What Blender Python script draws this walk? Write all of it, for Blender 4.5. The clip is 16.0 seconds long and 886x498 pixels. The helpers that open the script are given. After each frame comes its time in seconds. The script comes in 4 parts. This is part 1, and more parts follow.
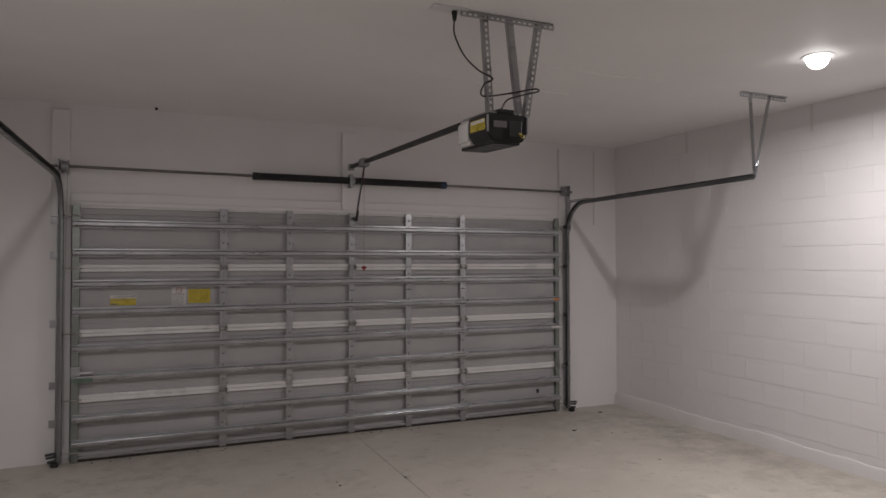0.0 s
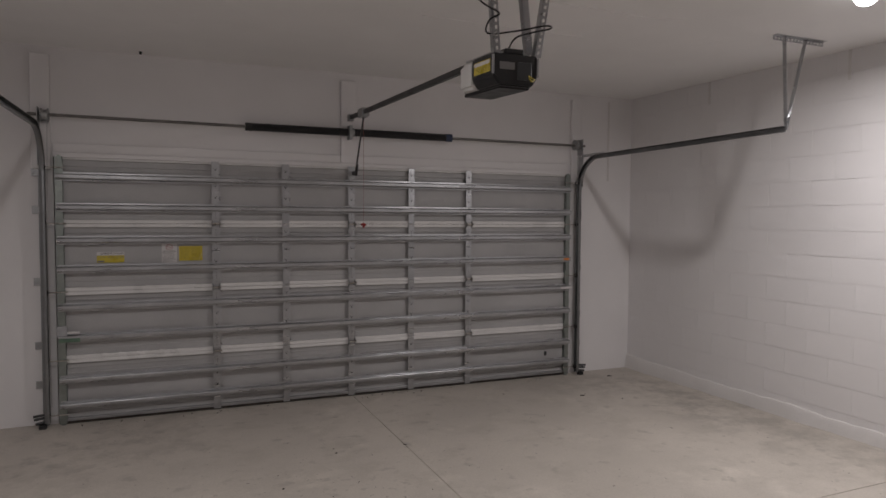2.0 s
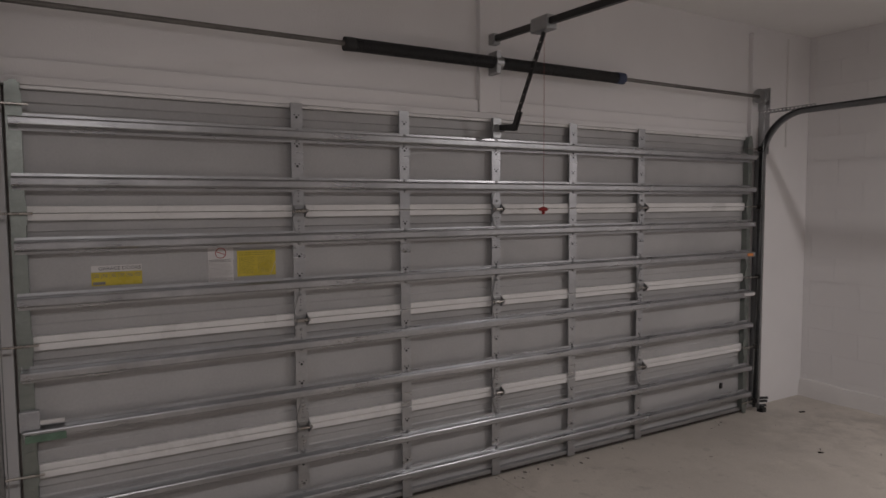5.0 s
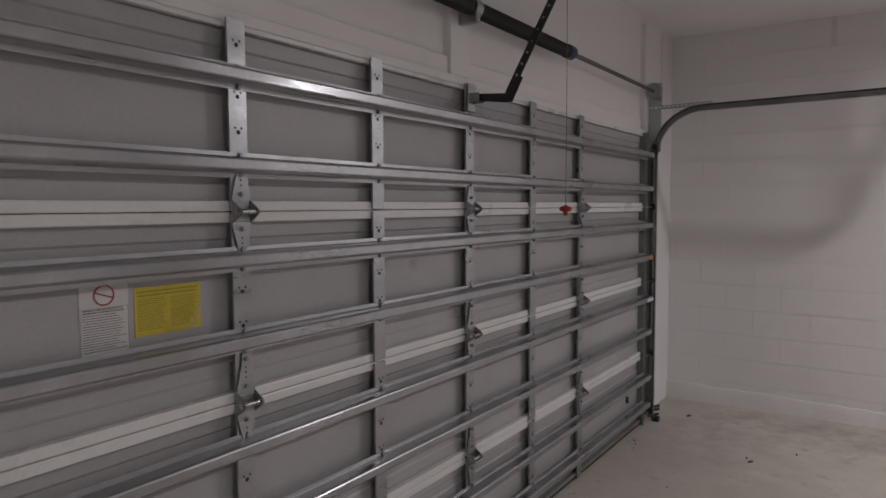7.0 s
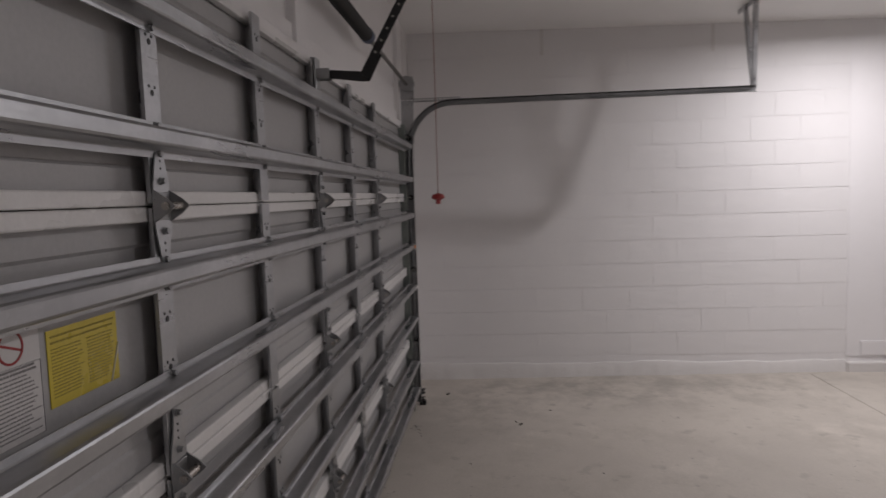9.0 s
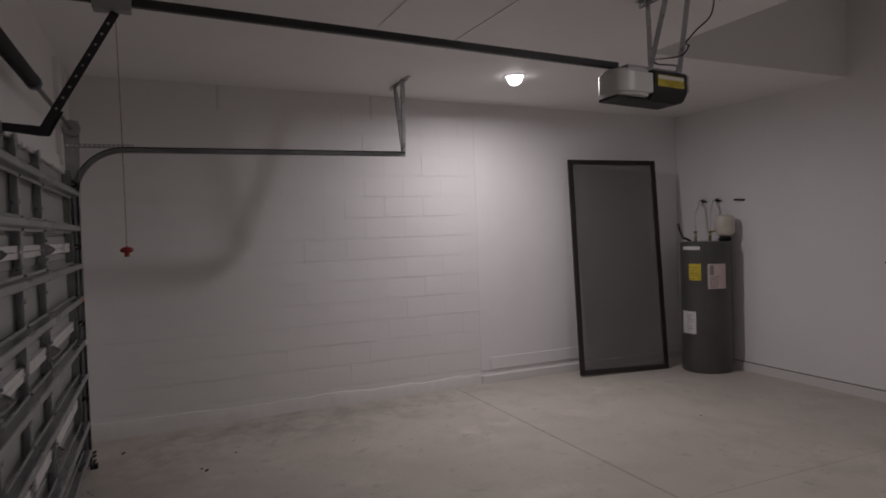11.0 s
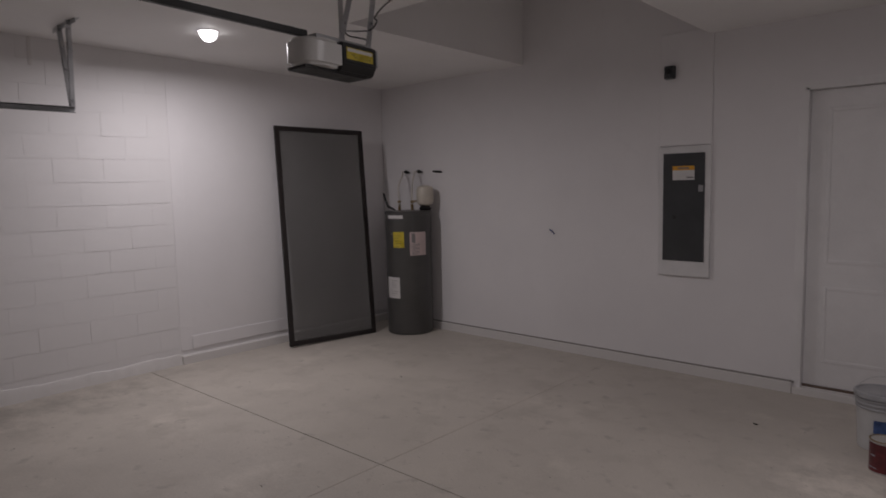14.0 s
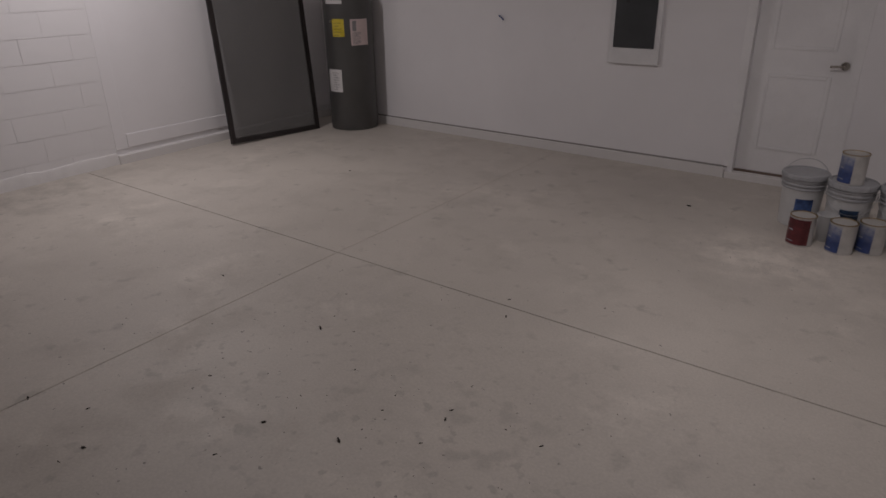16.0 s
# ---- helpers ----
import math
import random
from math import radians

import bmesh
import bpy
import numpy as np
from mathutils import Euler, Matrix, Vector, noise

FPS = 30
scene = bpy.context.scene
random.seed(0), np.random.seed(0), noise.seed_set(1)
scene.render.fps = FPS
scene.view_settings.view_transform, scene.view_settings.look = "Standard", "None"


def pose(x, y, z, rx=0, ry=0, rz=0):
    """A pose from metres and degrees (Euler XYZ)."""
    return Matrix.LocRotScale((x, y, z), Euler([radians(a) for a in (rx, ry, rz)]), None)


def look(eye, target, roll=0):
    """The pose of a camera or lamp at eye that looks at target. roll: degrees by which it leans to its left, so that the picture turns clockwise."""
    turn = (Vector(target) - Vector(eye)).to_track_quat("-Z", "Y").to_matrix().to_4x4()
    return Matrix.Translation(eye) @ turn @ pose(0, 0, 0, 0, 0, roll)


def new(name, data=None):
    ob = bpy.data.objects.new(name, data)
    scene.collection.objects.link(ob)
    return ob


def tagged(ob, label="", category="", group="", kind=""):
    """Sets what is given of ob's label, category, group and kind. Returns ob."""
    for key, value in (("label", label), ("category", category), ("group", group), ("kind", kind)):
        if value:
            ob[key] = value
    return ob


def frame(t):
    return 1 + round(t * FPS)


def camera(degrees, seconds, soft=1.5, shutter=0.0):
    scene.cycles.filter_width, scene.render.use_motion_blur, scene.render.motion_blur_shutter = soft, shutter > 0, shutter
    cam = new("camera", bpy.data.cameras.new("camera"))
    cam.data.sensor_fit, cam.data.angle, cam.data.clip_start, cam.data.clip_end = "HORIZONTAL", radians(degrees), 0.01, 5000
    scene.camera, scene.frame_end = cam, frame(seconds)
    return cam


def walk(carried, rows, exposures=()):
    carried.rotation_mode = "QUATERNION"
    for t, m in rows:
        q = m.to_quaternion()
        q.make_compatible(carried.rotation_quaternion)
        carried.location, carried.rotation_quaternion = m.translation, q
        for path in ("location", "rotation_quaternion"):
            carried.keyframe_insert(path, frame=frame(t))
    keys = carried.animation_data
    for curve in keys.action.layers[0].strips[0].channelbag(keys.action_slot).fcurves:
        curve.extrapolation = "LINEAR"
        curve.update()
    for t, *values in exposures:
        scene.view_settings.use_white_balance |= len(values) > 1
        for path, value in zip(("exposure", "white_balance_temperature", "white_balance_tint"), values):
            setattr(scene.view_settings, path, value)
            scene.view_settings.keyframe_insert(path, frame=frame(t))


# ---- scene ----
cam = camera(68.6, 16.0, shutter=0.3)
PATH = [
    (0, (0.745, -6.339, 1.651), (1.53, -4.5, 1.694), -0.1),
    (0.5, (0.761, -6.35, 1.673), (1.599, -4.535, 1.714), 0.4),
    (1, (0.787, -6.355, 1.68), (1.671, -4.562, 1.709), 0.5),
    (1.5, (0.875, -6.278, 1.666), (1.804, -4.507, 1.649), 0.5),
    (2, (0.924, -6.057, 1.663), (1.68, -4.208, 1.571), 0.3),
    (2.5, (0.845, -5.696, 1.662), (1.606, -3.851, 1.533), 0.7),
    (3, (0.748, -5.328, 1.666), (1.548, -3.5, 1.523), 0.3),
    (3.5, (0.622, -4.876, 1.653), (1.572, -3.12, 1.532), 0.4),
    (4, (0.415, -4.378, 1.644), (1.38, -2.628, 1.555), 0.3),
    (4.5, (0.284, -3.823, 1.631), (1.239, -2.072, 1.483), 0.0),
    (4.7, (0.258, -3.592, 1.633), (1.224, -1.847, 1.49), -0.2),
    (6.8, (0.056, -1.73, 1.624), (1.597, -0.46, 1.516), -0.3),
    (7, (0.046, -1.593, 1.623), (1.676, -0.442, 1.492), -0.3),
    (7.5, (0.093, -1.251, 1.598), (1.815, -0.244, 1.462), -1.6),
    (8, (0.113, -1.018, 1.617), (1.911, -0.15, 1.489), -1.1),
    (8.5, (0.081, -0.826, 1.624), (1.998, -0.269, 1.494), -1.6),
    (9, (-0.028, -0.722, 1.612), (1.958, -0.553, 1.45), -1.9),
    (9.5, (-0.201, -0.678, 1.604), (1.787, -0.8, 1.423), -1.5),
    (10, (-0.366, -0.614, 1.605), (1.574, -1.059, 1.409), -1.3),
    (10.2, (-0.4, -0.596, 1.608), (1.514, -1.141, 1.405), -1.6),
    (12.3, (-0.436, -0.756, 1.718), (1.268, -1.8, 1.798), -1.9),
    (12.5, (-0.433, -0.771, 1.714), (1.241, -1.865, 1.746), -1.7),
    (13, (-0.453, -0.78, 1.694), (1.118, -2.017, 1.652), -1.5),
    (13.5, (-0.446, -0.825, 1.696), (1.01, -2.193, 1.619), -1.3),
    (14, (-0.431, -0.85, 1.701), (0.922, -2.309, 1.505), -1.2),
    (14.5, (-0.353, -0.763, 1.664), (0.853, -2.317, 1.3), -0.5),
    (15, (-0.345, -0.754, 1.659), (0.847, -2.265, 1.114), -0.2),
    (15.5, (-0.352, -0.764, 1.653), (0.831, -2.218, 0.955), -0.2),
    (16, (-0.364, -0.794, 1.643), (0.759, -2.248, 0.853), -1.0),
]
EXPOSURES = ((0.0, 0.20, 6500, 8), (1.5, 0.08, 6500, 8), (2.5, 0.19, 6540, 8), (4.5, 0.22, 6550, 8), (7.5, 0.32, 6370, 9), (9.0, 0.20, 6380, 9), (10.0, -0.42, 6480, 12),
             (12.3, -0.68, 6430, 12), (13.5, -0.68, 6430, 12), (15.0, -0.48, 6410, 12), (16.0, -0.52, 6470, 12))
LAMP_W, LAMP_COLOUR = (38.5, 24.5), (1.0, 0.94, 0.955)
walk(cam, [(t, look(eye, target, roll)) for t, eye, target, roll in PATH], EXPOSURES)

# ------------------------------------------------------------------ the plan
XL, XR = -1.0, 5.725           # side walls
YB = -6.41                     # back wall, inner face
YD = 0.03                      # garage-door wall, inner face
DW, DH = 4.86, 2.155           # garage door
def ceil_z(y):
    return 3.03 + 0.02 * y     # the ceiling falls slightly to the back
def floor_z(y):
    return -0.035 * max(0.0, min(1.1, (y + 3.27) / 3.27))   # the front slabs fall to the door
LAMPS = ((4.54, -3.508), (0.22, -3.49))

# ------------------------------------------------------------------ world and light
world = bpy.data.worlds.new("night")
scene.world = world
world.use_nodes = True
world.node_tree.nodes["Background"].inputs[0].default_value = (0.01, 0.012, 0.016, 1)
world.node_tree.nodes["Background"].inputs[1].default_value = 0.2
for (lx, ly), watts in zip(LAMPS, LAMP_W):
    ld = bpy.data.lights.new("downlight_beam", "AREA")
    ld.shape, ld.size, ld.energy, ld.color = "DISK", 0.10, watts, LAMP_COLOUR
    ld.spread = radians(176)
    lo = new("downlight_beam", ld)
    lo.location = (lx, ly, ceil_z(ly) - 0.085)


# ------------------------------------------------------------------ materials
def nodes_of(name):
    m = bpy.data.materials.new(name)
    m.use_nodes = True
    nt = m.node_tree
    return m, nt, nt.nodes["Principled BSDF"]

def mix_colour(nt, fac, a, b):
    n = nt.nodes.new("ShaderNodeMix")
    n.data_type = "RGBA"
    nt.links.new(fac, n.inputs[0])
    for sock, v in ((n.inputs[6], a), (n.inputs[7], b)):
        if isinstance(v, tuple):
            sock.default_value = (*v, 1)
        else:
            nt.links.new(v, sock)
    return n.outputs[2]

def noise_fac(nt, scale, detail=4, lo=0.35, hi=0.65, rough=0.6, stretch=None):
    tc = nt.nodes.new("ShaderNodeTexCoord")
    src = tc.outputs["Object"]
    if stretch:
        mp = nt.nodes.new("ShaderNodeMapping")
        mp.inputs["Scale"].default_value = stretch
        nt.links.new(src, mp.inputs[0])
        src = mp.outputs[0]
    n = nt.nodes.new("ShaderNodeTexNoise")
    n.inputs["Scale"].default_value, n.inputs["Detail"].default_value, n.inputs["Roughness"].default_value = scale, detail, rough
    nt.links.new(src, n.inputs["Vector"])
    r = nt.nodes.new("ShaderNodeMapRange")
    r.inputs[1].default_value, r.inputs[2].default_value = lo, hi
    nt.links.new(n.outputs[0], r.inputs[0])
    return r.outputs[0], n.outputs[0]

def bump(nt, bsdf, height, strength, dist):
    b = nt.nodes.new("ShaderNodeBump")
    b.inputs["Strength"].default_value, b.inputs["Distance"].default_value = strength, dist
    nt.links.new(height, b.inputs["Height"])
    nt.links.new(b.outputs[0], bsdf.inputs["Normal"])

def plain(name, colour, rough=0.5, metal=0.0, vary=0.12, scale=6.0, relief=0.0, relief_scale=120.0, stretch=None):
    """A surface with soft stains at one scale and a fine grain at another."""
    m, nt, p = nodes_of(name)
    f, _ = noise_fac(nt, scale, stretch=stretch)
    g, gr = noise_fac(nt, relief_scale, 3, 0.3, 0.7, stretch=stretch)
    dark = tuple(c * (1 - vary) for c in colour)
    light = tuple(min(1, c * (1 + vary * 0.5)) for c in colour)
    big = mix_colour(nt, f, dark, light)
    fine = nt.nodes.new("ShaderNodeMix")
    fine.data_type, fine.blend_type = "RGBA", "MULTIPLY"
    fine.inputs[0].default_value = vary * 0.8
    nt.links.new(big, fine.inputs[6])
    nt.links.new(g, fine.inputs[7])
    nt.links.new(fine.outputs[2], p.inputs["Base Color"])
    p.inputs["Metallic"].default_value = metal
    rr = nt.nodes.new("ShaderNodeMapRange")
    rr.inputs[3].default_value, rr.inputs[4].default_value = max(0.03, rough - 0.07), min(1, rough + 0.07)
    nt.links.new(f, rr.inputs[0])
    nt.links.new(rr.outputs[0], p.inputs["Roughness"])
    if relief:
        bump(nt, p, gr, 0.6, relief)
    return m

def make_wall_paint(name, colour, relief, scale):
    m, nt, p = nodes_of(name)
    f, _ = noise_fac(nt, 1.1, 5, 0.3, 0.75)
    g, gr = noise_fac(nt, scale, 4, 0.3, 0.7)
    d, _ = noise_fac(nt, 9.0, 6, 0.58, 0.72)
    c = mix_colour(nt, f, tuple(v * 0.93 for v in colour), colour)
    c = mix_colour(nt, d, c, tuple(v * 0.95 for v in colour))
    nt.links.new(c, p.inputs["Base Color"])
    p.inputs["Roughness"].default_value = 0.62
    bump(nt, p, gr, 0.7, relief)
    return m

def make_concrete(name, base):
    m, nt, p = nodes_of(name)
    big, _ = noise_fac(nt, 0.55, 5, 0.32, 0.68)
    mid, _ = noise_fac(nt, 2.7, 6, 0.50, 0.74, 0.65)
    blot, _ = noise_fac(nt, 7.0, 4, 0.62, 0.70, 0.5)
    fine, fr = noise_fac(nt, 90.0, 4, 0.25, 0.75)
    speck, _ = noise_fac(nt, 38.0, 2, 0.735, 0.77, 0.4)
    pale, _ = noise_fac(nt, 1.3, 5, 0.58, 0.75)
    c = mix_colour(nt, big, tuple(v * 0.86 for v in base), tuple(v * 1.08 for v in base))
    c = mix_colour(nt, pale, c, tuple(v * 1.22 for v in base))
    c = mix_colour(nt, mid, c, tuple(v * 0.88 for v in base))
    c = mix_colour(nt, blot, c, tuple(v * 0.80 for v in base))
    tc = nt.nodes.new("ShaderNodeTexCoord")
    def patch(x, y, rx, ry, tint, lo, hi, col, grain=3.6):
        """A worn or dirty patch of its own ragged shape."""
        mp = nt.nodes.new("ShaderNodeMapping")
        mp.inputs["Location"].default_value = (-x / rx, -y / ry, 0)
        mp.inputs["Scale"].default_value = (1 / rx, 1 / ry, 0)
        nt.links.new(tc.outputs["Object"], mp.inputs[0])
        ln = nt.nodes.new("ShaderNodeVectorMath")
        ln.operation = "LENGTH"
        nt.links.new(mp.outputs[0], ln.inputs[0])
        fall = nt.nodes.new("ShaderNodeMapRange")
        fall.inputs[1].default_value, fall.inputs[2].default_value = 1.0, 0.35
        nt.links.new(ln.outputs["Value"], fall.inputs[0])
        rag, _ = noise_fac(nt, grain, 6 if grain < 5 else 2, lo, hi, 0.7 if grain < 5 else 0.45)
        both = nt.nodes.new("ShaderNodeMath")
        both.operation = "MULTIPLY"
        nt.links.new(fall.outputs[0], both.inputs[0])
        nt.links.new(rag, both.inputs[1])
        return mix_colour(nt, both.outputs[0], col, tuple(v * tint for v in base))
    c = patch(5.38, -1.9, 0.75, 2.2, 0.70, 0.42, 0.62, c)
    c = patch(4.9, -0.5, 0.9, 0.6, 0.74, 0.45, 0.65, c)
    c = patch(0.3, -0.7, 1.2, 1.2, 0.72, 0.48, 0.66, c)
    c = patch(0.25, -4.85, 0.7, 0.55, 1.32, 0.38, 0.60, c)
    c = patch(0.55, -2.6, 1.3, 0.6, 0.82, 0.55, 0.68, c, 7.0)
    c = patch(1.2, -2.4, 1.9, 1.0, 0.80, 0.62, 0.70, c, 17.0)
    mul = nt.nodes.new("ShaderNodeMix")
    mul.data_type, mul.blend_type = "RGBA", "MULTIPLY"
    mul.inputs[0].default_value = 0.16
    nt.links.new(c, mul.inputs[6])
    nt.links.new(fine, mul.inputs[7])
    c = mix_colour(nt, speck, mul.outputs[2], tuple(v * 0.45 for v in base))
    nt.links.new(c, p.inputs["Base Color"])
    rr = nt.nodes.new("ShaderNodeMapRange")
    rr.inputs[3].default_value, rr.inputs[4].default_value = 0.55, 0.85
    nt.links.new(mid, rr.inputs[0])
    nt.links.new(rr.outputs[0], p.inputs["Roughness"])
    bump(nt, p, fr, 0.5, 0.0012)
    return m

def make_galvanised(name, colour, rough):
    m, nt, p = nodes_of(name)
    tc = nt.nodes.new("ShaderNodeTexCoord")
    v = nt.nodes.new("ShaderNodeTexVoronoi")
    v.inputs["Scale"].default_value = 70
    nt.links.new(tc.outputs["Object"], v.inputs["Vector"])
    f, _ = noise_fac(nt, 3.5, 5, 0.35, 0.7)
    st, _ = noise_fac(nt, 14, 4, 0.3, 0.7, stretch=(0.15, 1, 1))
    wear, _ = noise_fac(nt, 9, 6, 0.52, 0.78, 0.7, stretch=(0.25, 1, 1.6))
    bw = nt.nodes.new("ShaderNodeRGBToBW")
    nt.links.new(v.outputs["Color"], bw.inputs[0])
    c = mix_colour(nt, bw.outputs[0], tuple(x * 0.92 for x in colour), tuple(x * 1.06 for x in colour))
    c = mix_colour(nt, f, c, tuple(x * 0.74 for x in colour))
    c = mix_colour(nt, wear, c, tuple(x * 0.76 for x in colour))
    nt.links.new(c, p.inputs["Base Color"])
    p.inputs["Metallic"].default_value = 0.92
    rr = nt.nodes.new("ShaderNodeMapRange")
    rr.inputs[3].default_value, rr.inputs[4].default_value = rough - 0.12, rough + 0.13
    nt.links.new(st, rr.inputs[0])
    nt.links.new(rr.outputs[0], p.inputs["Roughness"])
    _, rip = noise_fac(nt, 30, 5, stretch=(0.12, 1, 1))
    bump(nt, p, rip, 0.35, 0.0012)
    return m

def make_glow(name, colour, strength):
    m, nt, p = nodes_of(name)
    p.inputs["Base Color"].default_value = (0.9, 0.9, 0.9, 1)
    p.inputs["Emission Color"].default_value = (*colour, 1)
    p.inputs["Emission Strength"].default_value = strength
    return m

def make_screen_cloth(name):
    m, nt, p = nodes_of(name)
    f, _ = noise_fac(nt, 2.0, 4, 0.3, 0.7)
    c = mix_colour(nt, f, (0.15, 0.146, 0.144), (0.185, 0.18, 0.176))
    nt.links.new(c, p.inputs["Base Color"])
    p.inputs["Roughness"].default_value = 0.75
    tr = nt.nodes.new("ShaderNodeBsdfTransparent")
    mx = nt.nodes.new("ShaderNodeMixShader")
    mx.inputs[0].default_value = 0.58
    nt.links.new(tr.outputs[0], mx.inputs[1])
    nt.links.new(p.outputs[0], mx.inputs[2])
    nt.links.new(mx.outputs[0], nt.nodes["Material Output"].inputs[0])
    return m

WALL = make_wall_paint("painted_drywall", (0.80, 0.78, 0.785), 0.0015, 160)
BLOCK = make_wall_paint("painted_block", (0.79, 0.77, 0.77), 0.0022, 110)
CEIL = make_wall_paint("ceiling_paint", (0.87, 0.855, 0.845), 0.003, 90)
CONC = make_concrete("concrete", (0.565, 0.517, 0.46))
CURB = make_wall_paint("painted_curb", (0.70, 0.675, 0.66), 0.005, 45)
GAP = plain("shadow_gap", (0.30, 0.28, 0.265), 0.9)
JOINT = plain("joint_shadow", (0.16, 0.14, 0.125), 0.9)
GALV = make_galvanised("galvanised_steel", (0.49, 0.495, 0.508), 0.33)
ENDSTEEL = make_galvanised("dull_end_steel", (0.30, 0.325, 0.305), 0.45)
TRACKSTEEL = make_galvanised("weathered_track_steel", (0.27, 0.275, 0.28), 0.40)
GALV2 = make_galvanised("dull_galvanised", (0.42, 0.425, 0.43), 0.42)
SKIN = plain("primed_steel_skin", (0.44, 0.432, 0.43), 0.38, 0.0, 0.10, 1.5, 0.0006, 80)
STRIP = plain("white_steel_edge", (0.75, 0.735, 0.725), 0.32, 0.0, 0.08, 3.0)
BLACK = plain("black_enamel", (0.018, 0.018, 0.019), 0.45, 0.0, 0.3, 9)
BLUEPAINT = plain("dark_blue_paint", (0.03, 0.05, 0.11), 0.5, 0.0, 0.3, 14)
FRAME = plain("dark_anodised_frame", (0.022, 0.017, 0.016), 0.45, 0.0, 0.25, 7)
RUBBER = plain("black_rubber", (0.022, 0.02, 0.02), 0.8, 0.0, 0.3, 12)
SEAL = plain("dirty_seal", (0.05, 0.04, 0.034), 0.85, 0.0, 0.4, 14)
LENS = plain("frosted_plastic", (0.66, 0.65, 0.63), 0.35, 0.0, 0.05, 4)
WHITE = plain("white_enamel", (0.74, 0.73, 0.73), 0.35, 0.0, 0.06, 4)
DOORPAINT = plain("door_paint", (0.80, 0.785, 0.785), 0.4, 0.0, 0.05, 3)
PANELGREY = plain("dark_grey_enamel", (0.055, 0.058, 0.062), 0.4, 0.1, 0.12, 5)
TANK = plain("tank_grey", (0.085, 0.083, 0.08), 0.36, 0.1, 0.12, 3)
YELLOW = plain("yellow_sticker", (0.62, 0.49, 0.05), 0.3, 0.0, 0.1, 9)
PAPER = plain("label_paper", (0.66, 0.64, 0.63), 0.5, 0.0, 0.06, 12)
PINK = plain("pale_pink_paper", (0.62, 0.50, 0.48), 0.5, 0.0, 0.08, 12)
INK = plain("ink", (0.03, 0.03, 0.03), 0.6)
FAINT = plain("faint_ink", (0.30, 0.24, 0.04), 0.6)
GREYPALE = plain("pale_print", (0.32, 0.33, 0.38), 0.5)
GREYINK = plain("grey_ink", (0.22, 0.21, 0.21), 0.6)
REDINK = plain("red_plastic", (0.34, 0.03, 0.03), 0.4)
STEEL = plain("dull_steel", (0.20, 0.19, 0.18), 0.45, 0.8, 0.25, 8)
DARKWOOD = plain("worn_threshold", (0.16, 0.11, 0.085), 0.6)
AMBER = plain("amber_print", (0.72, 0.36, 0.03), 0.5)
CORD = plain("red_cord", (0.30, 0.10, 0.085), 0.8)
ORANGE = plain("orange_paint", (0.7, 0.25, 0.06), 0.5)
BRASS = plain("brass", (0.34, 0.25, 0.13), 0.4, 0.9, 0.15, 20)
NICKEL = plain("satin_nickel", (0.48, 0.45, 0.42), 0.28, 1.0, 0.08, 20)
COPPER = plain("copper", (0.55, 0.27, 0.16), 0.4, 0.9, 0.2, 20)
CREAM = plain("cream_enamel", (0.60, 0.55, 0.47), 0.4, 0.0, 0.1, 8)
PEX = plain("pale_pipe", (0.62, 0.58, 0.54), 0.4, 0.0, 0.1, 10)
PAIL = plain("white_plastic_pail", (0.55, 0.545, 0.54), 0.4, 0.0, 0.08, 6)
CANBODY = plain("can_wrap", (0.47, 0.45, 0.425), 0.42, 0.0, 0.14, 16)
LID = plain("grey_lid", (0.36, 0.36, 0.37), 0.38, 0.0, 0.15, 8)
def make_fading_label(name, low, high, z0, z1):
    """A label printed in one colour that pales towards its top edge."""
    m, nt, p = nodes_of(name)
    tc = nt.nodes.new("ShaderNodeTexCoord")
    sp = nt.nodes.new("ShaderNodeSeparateXYZ")
    nt.links.new(tc.outputs["Object"], sp.inputs[0])
    r = nt.nodes.new("ShaderNodeMapRange")
    r.inputs[1].default_value, r.inputs[2].default_value = z0, z1
    nt.links.new(sp.outputs[2], r.inputs[0])
    f, _ = noise_fac(nt, 22, 3, 0.35, 0.7)
    c = mix_colour(nt, r.outputs[0], low, high)
    nt.links.new(mix_colour(nt, f, c, tuple(v * 1.5 for v in low)), p.inputs["Base Color"])
    p.inputs["Roughness"].default_value = 0.42
    return m

BLUE = make_fading_label("blue_label", (0.03, 0.05, 0.15), (0.42, 0.43, 0.47), 0.075, 0.19)
PAILBLUE = make_fading_label("deep_blue_label", (0.05, 0.09, 0.22), (0.015, 0.03, 0.09), 0.12, 0.19)
TEAL = make_fading_label("dark_teal_label", (0.012, 0.014, 0.018), (0.025, 0.06, 0.13), 0.14, 0.175)
REDCAN = make_fading_label("red_label", (0.095, 0.014, 0.018), (0.065, 0.007, 0.011), 0.03, 0.16)
GREEN = plain("green_tape", (0.13, 0.21, 0.15), 0.6, 0.0, 0.3, 20)
LEAF = plain("debris", (0.03, 0.022, 0.016), 0.9, 0.0, 0.4, 30)
GLOW = (make_glow("lamp_diffuser", (1.0, 0.95, 0.95), 9), make_glow("dim_lamp_diffuser", (1.0, 0.95, 0.95), 6))
MESH = make_screen_cloth("insect_mesh")


# ------------------------------------------------------------------ mesh helpers
def box(bm, a, b, m=None):
    r = bmesh.ops.create_cube(bm, size=1)
    for v in r["verts"]:
        v.co = Vector([(a[i] + b[i]) / 2 + v.co[i] * (b[i] - a[i]) for i in range(3)])
        if m is not None:
            v.co = m @ v.co
    return r["verts"]

